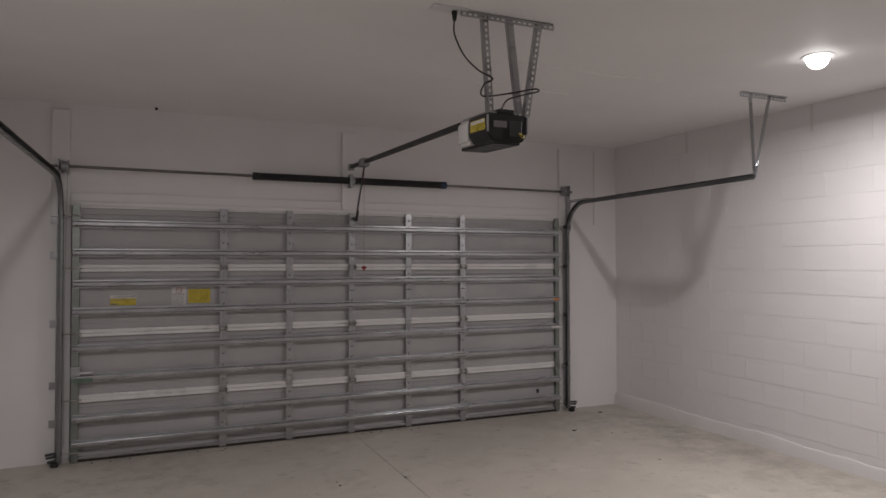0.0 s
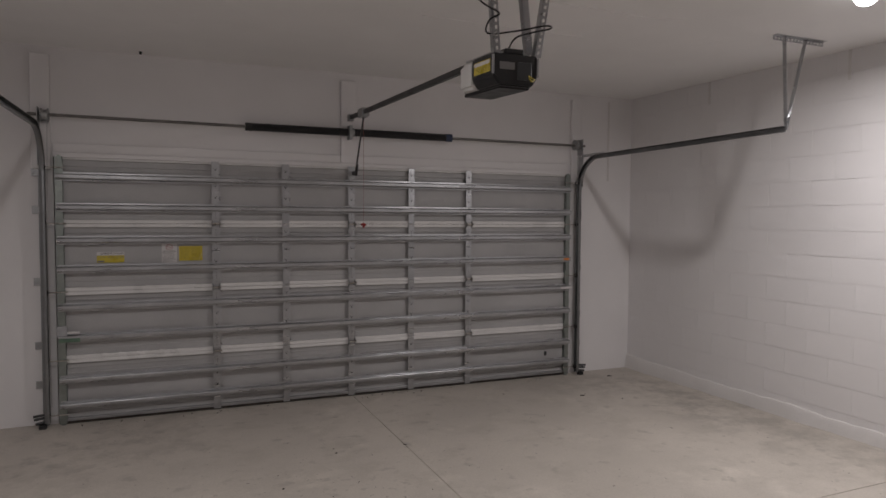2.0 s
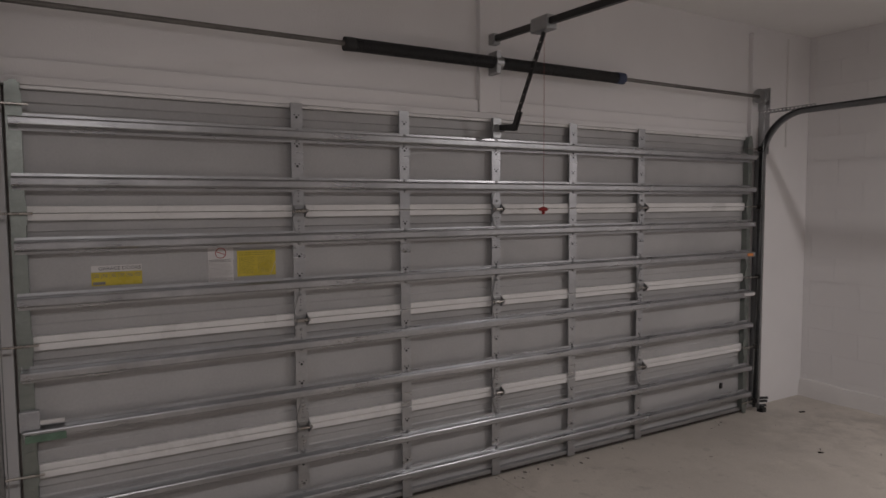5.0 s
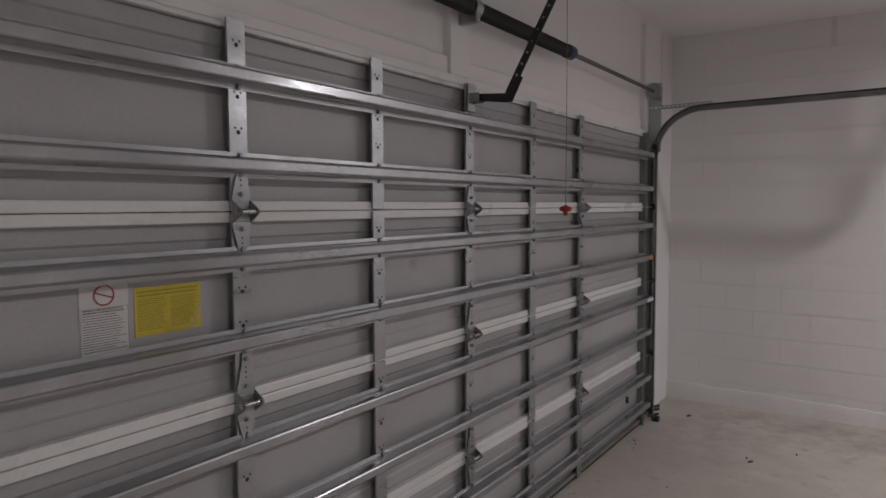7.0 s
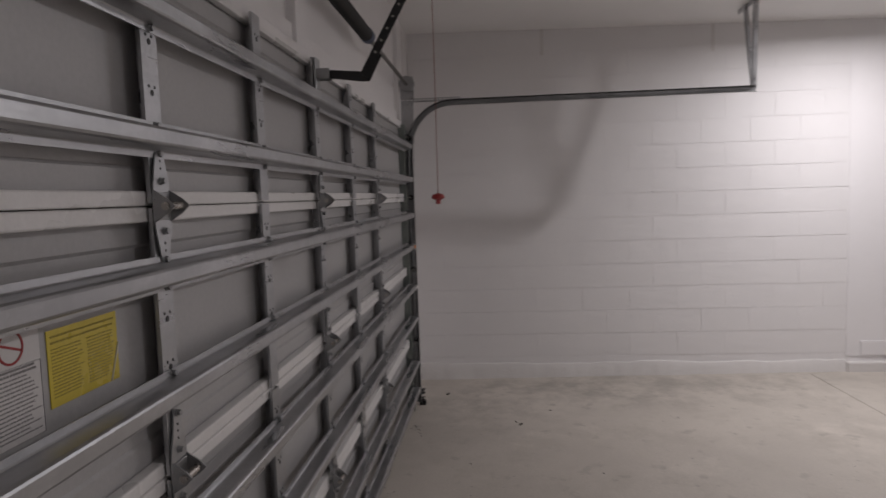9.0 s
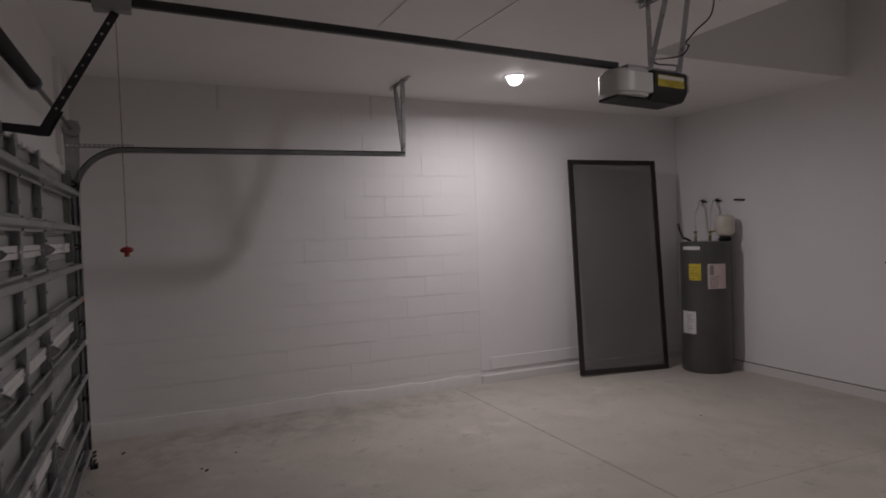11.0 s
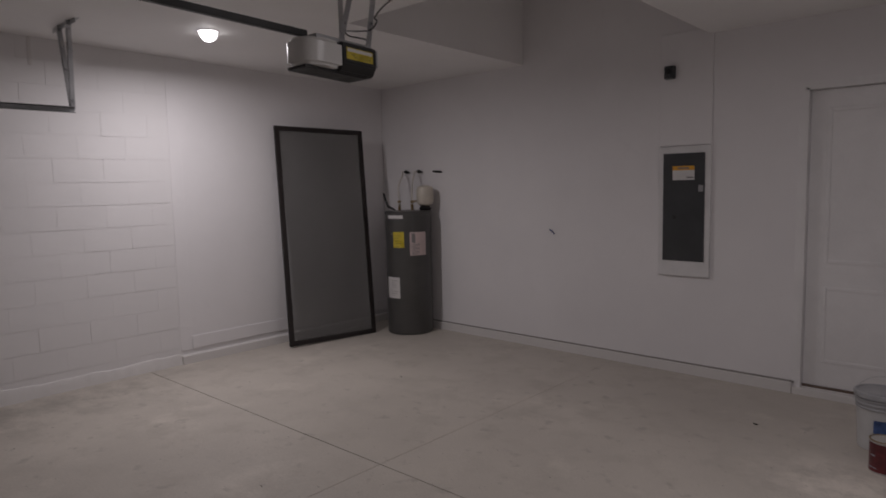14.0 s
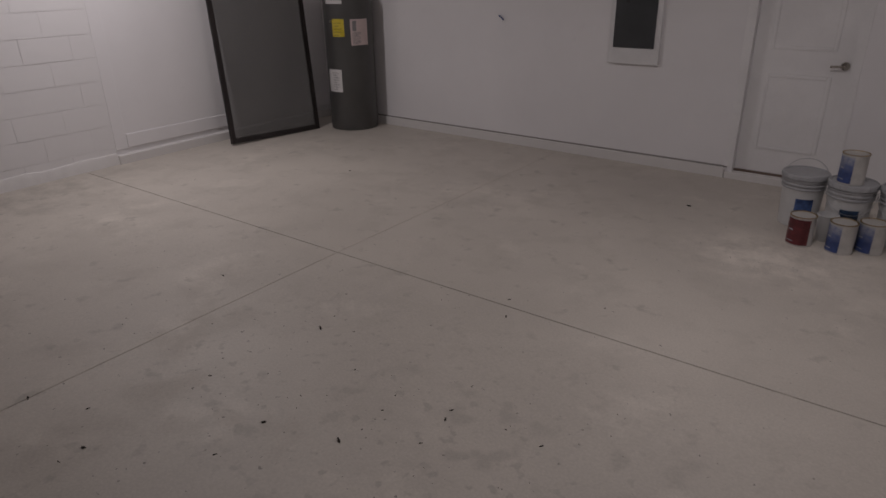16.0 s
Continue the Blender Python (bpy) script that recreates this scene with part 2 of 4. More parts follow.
def bevelled(a, b, w=0.004, seg=2):
    bm = bmesh.new()
    box(bm, a, b)
    bmesh.ops.bevel(bm, geom=bm.edges[:], offset=w, segments=seg, affect="EDGES", profile=0.5)
    return bm

def rod(bm, p0, p1, r, seg=12, r2=None):
    p0, p1 = Vector(p0), Vector(p1)
    d = p1 - p0
    q = d.to_track_quat("Z", "Y").to_matrix().to_4x4()
    bmesh.ops.create_cone(bm, cap_ends=True, segments=seg, radius1=r, radius2=r if r2 is None else r2,
                          depth=d.length, matrix=Matrix.Translation((p0 + p1) / 2) @ q)

def lathe(bm, profile, centre=(0, 0, 0), seg=32, bend=None):
    """Turns (radius, height) pairs round the upright axis."""
    cx, cy, cz = centre
    rings = []
    for r, z in profile:
        ring = []
        for i in range(seg):
            a = 2 * math.pi * i / seg
            ring.append(bm.verts.new((cx + r * math.cos(a), cy + r * math.sin(a), cz + z)))
        rings.append(ring)
    for a, b in zip(rings, rings[1:]):
        for i in range(seg):
            j = (i + 1) % seg
            bm.faces.new((a[i], a[j], b[j], b[i]))
    bm.faces.new(list(reversed(rings[0])))
    bm.faces.new(rings[-1])

def prism(bm, outline, axis, lo, hi, m=None):
    """A closed outline of two coordinates, drawn out along axis 'x', 'y' or 'z'."""
    put = {"x": lambda u, v, w: (w, u, v), "y": lambda u, v, w: (u, w, v), "z": lambda u, v, w: (u, v, w)}[axis]
    rows = []
    for w in (lo, hi):
        row = []
        for u, v in outline:
            co = Vector(put(u, v, w))
            row.append(bm.verts.new(m @ co if m is not None else co))
        rows.append(row)
    n = len(outline)
    bm.faces.new(rows[0])
    bm.faces.new(list(reversed(rows[1])))
    for i in range(n):
        j = (i + 1) % n
        bm.faces.new((rows[0][j], rows[0][i], rows[1][i], rows[1][j]))

def sheet(line, thick):
    """A bent sheet's outline from its bent line."""
    off = []
    n = len(line)
    for i in range(n):
        d1 = Vector(line[i]) - Vector(line[i - 1]) if i else Vector(line[1]) - Vector(line[0])
        d2 = Vector(line[i + 1]) - Vector(line[i]) if i < n - 1 else d1
        n1, n2 = Vector((-d1.y, d1.x)).normalized(), Vector((-d2.y, d2.x)).normalized()
        mid = (n1 + n2).normalized()
        off.append(tuple(Vector(line[i]) + mid * thick / max(0.4, mid.dot(n1))))
    return list(line) + off[::-1]

def sweep(bm, path, side, outline):
    """Draws a closed outline (along side, along the path's normal) along a path."""
    side = Vector(side)
    rings = []
    pts = [Vector(p) for p in path]
    for i, p in enumerate(pts):
        d = (pts[min(i + 1, len(pts) - 1)] - pts[max(i - 1, 0)]).normalized()
        nrm = d.cross(side).normalized()
        rings.append([bm.verts.new(p + side * u + nrm * v) for u, v in outline])
    n = len(outline)
    for a, b in zip(rings, rings[1:]):
        for i in range(n):
            j = (i + 1) % n
            bm.faces.new((a[i], a[j], b[j], b[i]))
    bm.faces.new(list(reversed(rings[0])))
    bm.faces.new(rings[-1])

def cable(bm, pts, r, seg=8, steps=8):
    """A smooth round cable through points."""
    P = [Vector(p) for p in pts]
    out = []
    for i in range(len(P) - 1):
        a, b, c, d = P[max(i - 1, 0)], P[i], P[i + 1], P[min(i + 2, len(P) - 1)]
        for k in range(steps):
            t = k / steps
            out.append(0.5 * ((2 * b) + (c - a) * t + (2 * a - 5 * b + 4 * c - d) * t * t + (3 * b - a - 3 * c + d) * t ** 3))
    out.append(P[-1])
    rings = []
    ref = Vector((0.3, 0.5, 0.81))
    for i, p in enumerate(out):
        d = (out[min(i + 1, len(out) - 1)] - out[max(i - 1, 0)]).normalized()
        u = d.cross(ref).normalized()
        w = d.cross(u)
        rings.append([bm.verts.new(p + r * (math.cos(2 * math.pi * k / seg) * u + math.sin(2 * math.pi * k / seg) * w)) for k in range(seg)])
    for a, b in zip(rings, rings[1:]):
        for k in range(seg):
            j = (k + 1) % seg
            bm.faces.new((a[k], a[j], b[j], b[k]))
    bm.faces.new(list(reversed(rings[0])))
    bm.faces.new(rings[-1])

def link_mesh(name, bm, material, smooth=False):
    bmesh.ops.recalc_face_normals(bm, faces=bm.faces[:])
    me = bpy.data.meshes.new(name)
    bm.to_mesh(me)
    bm.free()
    me.materials.append(material)
    if smooth:
        for f in me.polygons:
            f.use_smooth = True
        me.set_sharp_from_angle(angle=radians(35))
    return new(name, me)

def part(name, bm, material, parent, label="", smooth=False):
    ob = link_mesh(name, bm, material, smooth)
    ob.parent = parent
    ob.matrix_parent_inverse = Matrix.Identity(4)
    if label:
        ob["label"] = label
    return ob

def thing(name, at, label, category, group="", turn=0.0):
    ob = new(name)
    ob.empty_display_size = 0.1
    ob.location = at
    ob.rotation_euler = (0, 0, radians(turn))
    return tagged(ob, label, category, group)

def structure(name, bm, material, label="", smooth=False):
    return tagged(link_mesh(name, bm, material, smooth), label, "", "", "structure")

def lettering(name, text, size, m, material, parent):
    cu = bpy.data.curves.new(name, "FONT")
    cu.body, cu.size, cu.align_x, cu.align_y, cu.extrude = text, size, "CENTER", "CENTER", 0.0004
    tmp = bpy.data.objects.new(name, cu)
    scene.collection.objects.link(tmp)
    me = bpy.data.meshes.new_from_object(tmp.evaluated_get(bpy.context.evaluated_depsgraph_get()))
    bpy.data.objects.remove(tmp)
    me.materials.clear()
    me.materials.append(material)
    ob = new(name, me)
    ob.parent = parent
    ob.matrix_basis = m
    return ob

FACING_IN = pose(0, 0, 0, 90, 0, 0)          # flat things on the garage-door wall, read from inside


# ------------------------------------------------------------------ walls, floor and ceiling
def build_shell():
    bm = bmesh.new()                                             # garage-door wall with its opening
    box(bm, (XL - 0.2, YD, -0.1), (0.0, YD + 0.2, 3.25))
    box(bm, (DW, YD, -0.1), (XR + 0.2, YD + 0.2, 3.25))
    box(bm, (0.0, YD, DH + 0.03), (DW, YD + 0.2, 3.25))
    structure("wall_front", bm, BLOCK)
    # added unseen dark sheet that closes the opening behind the garage door
    bm = bmesh.new()
    box(bm, (-0.02, YD + 0.02, -0.1), (DW + 0.02, YD + 0.06, DH + 0.03))
    structure("wall_front_outer_shutter", bm, JOINT)
    bm = bmesh.new()                                             # right wall behind the blocks
    box(bm, (XR, YB - 0.2, -0.1), (XR + 0.2, YD, 3.25))
    wall_r = structure("wall_right", bm, BLOCK)
    bm = bmesh.new()
    box(bm, (XL - 0.2, YB - 0.2, -0.1), (XL, YD, 3.25))
    structure("wall_left", bm, BLOCK)
    dx0, dx1, dz = 0.190, 0.945, 2.39                              # back wall with the house door's opening
    bm = bmesh.new()
    box(bm, (XL, YB - 0.2, 0), (dx0, YB, 3.78))
    box(bm, (dx1, YB - 0.2, 0), (XR, YB, 3.78))
    box(bm, (dx0, YB - 0.2, dz), (dx1, YB, 3.78))
    structure("wall_back", bm, WALL)
    # ceiling with the raised attic recess
    rx0, rx1, ry1, zt = 1.67, 3.56, -4.13, 0.72
    bm = bmesh.new()
    box(bm, (XL, YB, 0.0), (rx0, YD, 0.1))
    box(bm, (rx1, YB, 0.0), (XR, YD, 0.1))
    box(bm, (rx0, ry1, 0.0), (rx1, YD, 0.1))
    box(bm, (rx0 - 0.1, YB, zt), (rx1 + 0.1, ry1 + 0.1, zt + 0.1))
    q = 0.003
    box(bm, (rx0 - 0.1, YB, 0.002), (rx0 + q, ry1 + 0.1, zt + 0.01))
    box(bm, (rx1 - q, YB, 0.002), (rx1 + 0.1, ry1 + 0.1, zt + 0.01))
    box(bm, (rx0 + q, ry1 - q, 0.002), (rx1 - q, ry1 + 0.1, zt + 0.01))
    for v in bm.verts:
        v.co.z += ceil_z(v.co.y)
    structure("ceiling", bm, CEIL)
    # ridges of drywall tape on the ceiling
    for i, (xa, ya, xb, yb, w) in enumerate(((2.42, -2.02, 3.66, -2.00, 0.030), (2.62, -2.62, 3.77, -2.59, 0.016), (3.77, -2.59, 4.03, -2.64, 0.012))):
        bm = bmesh.new()
        d = Vector((xb - xa, yb - ya, 0))
        m = Matrix.Translation((xa, ya, ceil_z((ya + yb) / 2))) @ Matrix.Rotation(math.atan2(d.y, d.x), 4, "Z")
        box(bm, (0, -w / 2, -0.006), (d.length, w / 2, 0.02), m)
        structure("trim_ceiling_seam", bm, CEIL)
    # floor: dark bed in the saw cuts, slabs on it
    bm = bmesh.new()
    box(bm, (XL - 0.2, YB - 0.2, -0.15), (XR + 0.2, YD + 0.2, -0.05))
    floor = structure("floor", bm, JOINT)
    xc, yc = 2.49, -3.39                                         # where the two saw cuts cross
    def cut_x(y):
        return xc - 0.008 * (y - yc)
    def cut_y(x):
        return yc + 0.012 * (x - xc)
    for side, back in ((0, 0), (0, 1), (1, 0), (1, 1)):
        bm = bmesh.new()
        far = YB - 0.2 if back else YD + 0.2
        e = XR + 0.2 if side else XL - 0.2
        gx = (0.0008 if back else 0.0016) * (1 if side else -1)
        gy = -0.0026 if back else 0.0026
        prism(bm, [(e, cut_y(e) + gy), (xc + gx, yc + gy), (cut_x(far) + gx, far), (e, far)], "z", -0.12, 0.0)
        for v in bm.verts:
            v.co.z += floor_z(v.co.y)
        bmesh.ops.bevel(bm, geom=[ed for ed in bm.edges if all(v.co.z > -0.06 for v in ed.verts)], offset=0.003, segments=1, affect="EDGES")
        part("slab", bm, CONC, floor)
    # rough kerb at the foot of the block wall, drywall lining past it
    bm = bmesh.new()
    n = 140
    top, bot = [], []
    for i in range(n + 1):
        y = YD - i * (3.67 + YD) / n
        h = 0.100 + 0.022 * noise.noise((y * 2.3, 1.7, 0)) + 0.014 * noise.noise((y * 9.0, 4.2, 0))
        d = 0.030 + 0.014 * noise.noise((y * 2.0, 8.1, 0)) + 0.009 * noise.noise((y * 11, 2.2, 0))
        top.append((bm.verts.new((XR + 0.01, y, h + 0.012)), bm.verts.new((XR - d * 0.45, y, h)), bm.verts.new((XR - d * 0.9, y, h - 0.035)),
                    bm.verts.new((XR - d - 0.012 - 0.01 * noise.noise((y * 5, 3, 3)), y, -0.06))))
    for a, b in zip(top, top[1:]):
        for k in range(3):
            bm.faces.new((a[k], b[k], b[k + 1], a[k + 1]))
    structure("trim_kerb_block_wall", bm, CURB, smooth=True)
    structure("trim_kerb_drywall", bevelled((XR - 0.05, YB, -0.01), (XR + 0.02, -3.67, 0.085), 0.01), CURB)
    structure("wall_lining", bevelled((XR - 0.0050, YB, 0.125), (XR + 0.02, -3.68, 3.02), 0.006), WALL)
    structure("baseboard_lining", bevelled((XR - 0.016, YB, 0.135), (XR - 0.005, -3.79, 0.265), 0.006), WALL)
    structure("trim_lining_edge", bevelled((XR - 0.0072, -3.79, 0.128), (XR - 0.003, -3.675, 3.015), 0.002), WALL)
    structure("trim_kerb_back", bevelled((0.97, YB - 0.02, -0.01), (XR - 0.05, YB + 0.03, 0.085), 0.006), CURB)
    structure("trim_kerb_back_low", bevelled((XL, YB - 0.02, -0.01), (0.165, YB + 0.03, 0.085), 0.006), CURB)
    # dark strip: the shade of the groove over the kerb, put in as colour
    bm = bmesh.new()
    box(bm, (0.955, YB - 0.002, 0.085), (XR - 0.05, YB + 0.006, 0.099))
    structure("trim_gap_back", bm, GAP)
    # thin vertical control strips at the head of the right wall, one beside the corner
    for y, z0 in ((-1.14, 2.79), (-2.565, 2.75)):
        structure("trim_wall_strap", bevelled((XR - 0.006, y - 0.014, z0), (XR + 0.004, y + 0.014, 3.01), 0.002), CURB)
    structure("trim_corner_bead", bevelled((5.40, YD - 0.006, 2.10), (5.42, YD + 0.004, 2.98), 0.002), CURB)
    # header trim and the three painted timber pads over the door
    structure("trim_header", bevelled((0.0, YD - 0.022, 2.185), (2.357, YD + 0.01, 2.262), 0.004), BLOCK)
    structure("trim_header_end", bevelled((2.512, YD - 0.022, 2.185), (DW, YD + 0.01, 2.262), 0.004), BLOCK)
    for x0, x1, z0, z1 in ((-0.150, -0.012, 2.05, 2.965), (2.357, 2.507, 2.185, 2.955), (4.905, 5.03, 2.05, 2.965)):
        structure("trim_timber_pad", bevelled((x0, YD - 0.038, z0), (x1, YD + 0.01, z1), 0.006), BLOCK)
    structure("trim_stop_left", bevelled((-0.10, YD - 0.012, -0.06), (0.0, YD + 0.01, 2.185), 0.004), BLOCK)
    structure("trim_stop_right", bevelled((DW, YD - 0.012, -0.06), (DW + 0.10, YD + 0.01, 2.185), 0.004), BLOCK)
    structure("trim_stop_top", bevelled((0.0, -0.016, DH - 0.008), (DW, YD + 0.03, 2.184), 0.004), BLOCK)
    return wall_r


# ------------------------------------------------------------------ garage door
JOINTS = (0.499, 1.056, 1.611)
STRUTS = ((0.128, 0.337), (0.682, 0.930), (1.240, 1.475), (1.743, 1.990))
STILES = (1.222, 1.825, 2.435, 3.035, 3.650)

def strut_mesh():
    half = [(-0.0465, 0.036), (-0.0475, 0.0245), (-0.050, 0.0215), (-0.090, 0.0188), (-0.0955, 0.0158), (-0.098, 0.0115)]
    line = half + [(u, -v) for u, v in reversed(half)]
    bm = bmesh.new()
    prism(bm, sheet(line, 0.002), "x", 0.015, DW - 0.015)
    return bm

BOLTS = {}
def bolt_on(parent, at, r):
    """A hexagon bolt head on its parent, facing into the room; alike heads share a mesh."""
    if r not in BOLTS:
        bm = bmesh.new()
        rod(bm, (0, 0.001, 0), (0, -0.003, 0), r * 1.35, 12)
        rod(bm, (0, -0.002, 0), (0, -0.010, 0), r, 6)
        ob = part("bolt", bm, GALV2, parent)
        BOLTS[r] = ob.data
    else:
        ob = new("bolt", BOLTS[r])
        ob.parent = parent
    ob.location = at

def build_garage_door():
    door = thing("garage_door", (0.012, 0, 0), "closed grey steel sectional garage door with galvanised struts and stiles", "garage door")
    edges = (-0.028,) + JOINTS + (DH,)
    strut = stile = None
    for k in range(4):
        z0, z1 = edges[k], edges[k + 1]
        bm = bmesh.new()
        line = [(0.012, z0 + 0.002), (-0.0, z0 + 0.03), (-0.0, z0 + 0.075), (0.005, z0 + 0.082), (0.005, z0 + 0.115), (0.0, z0 + 0.122),
                (0.0, z1 - 0.122), (0.005, z1 - 0.115), (0.005, z1 - 0.082), (0.0, z1 - 0.075), (0.0, z1 - 0.03), (0.012, z1 - 0.002)]
        prism(bm, sheet(line, -0.012), "x", 0.0, DW)
        sec = part("section", bm, SKIN, door, "grey primed steel section")
        for sz in STRUTS[k]:
            if strut is None:
                strut = part("strut", strut_mesh(), GALV, sec, "galvanised horizontal strut")
                strut.location.z = sz
            else:
                o = strut.copy()
                scene.collection.objects.link(o)
                o.parent, o.location = sec, (0, 0, sz)
        for sx in STILES:
            bm = bmesh.new()
            line = [(-0.030, -0.036), (-0.030, -0.044), (0.030, -0.044), (0.030, -0.002), (0.045, -0.002)]
            prism(bm, sheet(line, 0.0018), "z", z0 + 0.006, z1 - 0.004)
            st = part("stile", bm, GALV, sec, "galvanised upright stile")
            st.location.x = sx
            # dark discs on the face give the shade of punched holes
            bm = bmesh.new()
            for hz in (z0 + 0.225, z0 + 0.325, z1 - 0.075):
                for hx, hr in ((0.0, 0.0065), (-0.011, 0.0035), (0.011, 0.0035)):
                    rod(bm, (sx + hx, -0.0436, hz + (0.012 if hx else 0)), (sx + hx, -0.0449, hz + (0.012 if hx else 0)), hr, 8)
            part("hole", bm, INK, st).location.x = -sx
            for sz in STRUTS[k]:
                for dz in (0.028, -0.028):
                    bolt_on(st, (0, -0.046, sz + dz), 0.0065)
        for x0, x1 in ((0.004, 0.058), (DW - 0.050, DW - 0.004)):
            bm = bmesh.new()
            prism(bm, sheet([(x0, -0.002), (x0, -0.045), (x1, -0.045), (x1, -0.002)], 0.0018), "z", z0 + 0.004, z1 - 0.003)
            part("end_stile", bm, ENDSTEEL, sec, "galvanised end stile")
        for zz, up in ((z0, 1), (z1, -1)):
            if 0.1 < zz < DH - 0.1:
                za, zb = sorted((zz + up * 0.0010, zz + up * 0.031))
                part("edge_strip", bevelled((0.057, -0.030, za), (DW - 0.057, 0.0, zb), 0.004), STRIP, sec, "white folded section edge")
    part("edge_strip", bevelled((0.057, -0.024, DH - 0.026), (DW - 0.057, 0.0, DH - 0.010), 0.003), STRIP, door, "white folded top edge")
    bm = bmesh.new()
    prism(bm, [(-0.032, -0.010), (-0.028, -0.028), (-0.012, -0.036), (0.012, -0.036), (0.02, -0.026), (0.02, -0.010)], "x", 0.0, DW)
    part("bottom_seal", bm, SEAL, door, "dirty black rubber bottom seal")
    part("bottom_rail", bevelled((0.057, -0.034, -0.010), (DW - 0.057, 0.0, 0.014), 0.003), GALV2, door)
    # hinges
    def hinge(x, z):
        h = part("hinge", bevelled((x - 0.026, -0.054, z - 0.028), (x + 0.026, -0.046, z + 0.028), 0.002), GALV2, door, "galvanised hinge")
        for up in (1, -1):
            bm = bmesh.new()
            o = [(x - 0.010, z + up * 0.145), (x + 0.010, z + up * 0.145), (x + 0.015, z + up * 0.105), (x + 0.031, z + up * 0.045), (x + 0.033, z + up * 0.012), (x - 0.033, z + up * 0.012), (x - 0.031, z + up * 0.045), (x - 0.015, z + up * 0.105)]
            prism(bm, o, "y", -0.0505, -0.0475)
            part("leaf", bm, GALV, h)
            for dz in (0.05, 0.128):
                bolt_on(h, (x, -0.050, z + up * dz), 0.0062)
            # the leaf's holes are dark discs too, their shade in the colour
            bm = bmesh.new()
            for dz in (0.075, 0.09, 0.104):
                rod(bm, (x, -0.0503, z + up * dz), (x, -0.0512, z + up * dz), 0.003, 6)
            part("hole", bm, INK, h)
        bm = bmesh.new()
        for s in (-1, 1):
            prism(bm, [(-0.047, z - 0.034), (-0.047, z + 0.034), (-0.078, z + 0.014), (-0.092, z), (-0.078, z - 0.014)], "x", x + s * 0.03 - 0.002, x + s * 0.03 + 0.002)
        part("bracket", bm, GALV2, h)
        bm = bmesh.new()
        rod(bm, (x - 0.036, -0.074, z), (x + 0.040, -0.074, z), 0.0085, 12)
        part("pin", bm, NICKEL, h, smooth=True)
        return h
    for z in JOINTS:
        for x in (STILES[0], STILES[2], STILES[4]):
            hinge(x, z)
    # rollers in the tracks at both ends
    for end, s in ((0.0, -1), (DW, 1)):
        for z in JOINTS + (0.055, 2.06):
            bm = bmesh.new()
            e = end - s * 0.034
            prism(bm, [(e - 0.012, z - 0.10), (e + 0.012, z - 0.10), (e + 0.030, z - 0.035), (e + 0.030, z + 0.035), (e + 0.012, z + 0.10), (e - 0.012, z + 0.10), (e - 0.030, z + 0.035), (e - 0.030, z - 0.035)], "y", -0.0515, -0.047)
            br = part("end_hinge", bm, ENDSTEEL, door, "galvanised end hinge")
            bm = bmesh.new()
            rod(bm, (e - s * 0.05, -0.066, z), (end + s * 0.075, -0.066, z), 0.0055, 10)
            part("roller_shaft", bm, NICKEL, br, smooth=True)
            bm = bmesh.new()
            rod(bm, (end + s * 0.058, -0.066, z), (end + s * 0.076, -0.066, z), 0.021, 16)
            part("roller", bm, RUBBER, br, smooth=True)
    # slide lock with green tape, keyhole, orange markers
    lock = part("slide_lock", bevelled((0.0, -0.075, 0.69), (0.075, -0.047, 0.78), 0.006), LID, door, "grey slide lock taped with green")
    part("bolt_bar", bevelled((0.06, -0.070, 0.715), (0.165, -0.055, 0.732), 0.003), PAPER, lock)
    part("tape", bevelled((0.02, -0.1035, 0.652), (0.17, -0.1005, 0.684), 0.001), GREEN, lock)
    key = part("keyhole_plate", bevelled((4.578, -0.016, 0.190), (4.603, -0.0, 0.235), 0.004), INK, door)
    part("marker", bevelled((4.750, -0.1045, 1.229), (4.815, -0.0995, 1.251), 0.001), ORANGE, door, "orange paint mark")
    part("marker", bevelled((4.72, -0.1045, 0.919), (4.85, -0.0995, 0.941), 0.001), PAPER, door, "pale sticker")
    part("bracket_plate", bevelled((2.405, -0.056, 2.03), (2.465, -0.046, 2.15), 0.003), GALV2, door, "galvanised operator bracket plate")
    bm = bmesh.new()
    for dx in (-0.022, 0.022):
        box(bm, (2.435 + dx - 0.002, -0.105, 2.068), (2.435 + dx + 0.002, -0.05, 2.108))
    part("clevis", bm, GALV2, door)
    # stickers
    def sticker(name, x0, x1, z0, z1, mat, label, tilt=0.0):
        st = part(name, bevelled((x0, -0.0022, z0), (x1, -0.0006, z1), 0.0004, 1), mat, door, label)
        return st
    def words(bm, x0, x1, z, h, ragged=0.2):
        """One line of fine print as word-sized bars."""
        x, end = x0, x1 - rng.uniform(0, ragged) * (x1 - x0)
        while x < end:
            w = min(rng.uniform(0.003, 0.011), end - x)
            box(bm, (x, -0.0030, z), (x + w, -0.0024, z + h))
            x += w + 0.0018
    rng = random.Random(4)
    y1 = sticker("sticker", 0.922, 1.112, 1.298, 1.425, YELLOW, "yellow warning sticker with fine print")
    bm = bmesh.new()
    for z in (1.412, 1.402):
        words(bm, 0.930, 1.104, z, 0.0034, 0.05)
    for i in range(15):
        words(bm, 0.930, 1.010, 1.392 - i * 0.0056, 0.0019)
        words(bm, 1.022, 1.104 - max(0, i - 6) * 0.002, 1.392 - i * 0.0056, 0.0019)
    part("print_line", bm, FAINT, y1)
    # fold of the peeling corner; its bright glare is a pale sliver
    bm = bmesh.new()
    prism(bm, [(1.083, 1.300), (1.0845, 1.300), (1.112, 1.366), (1.110, 1.366)], "y", -0.0052, -0.0026)
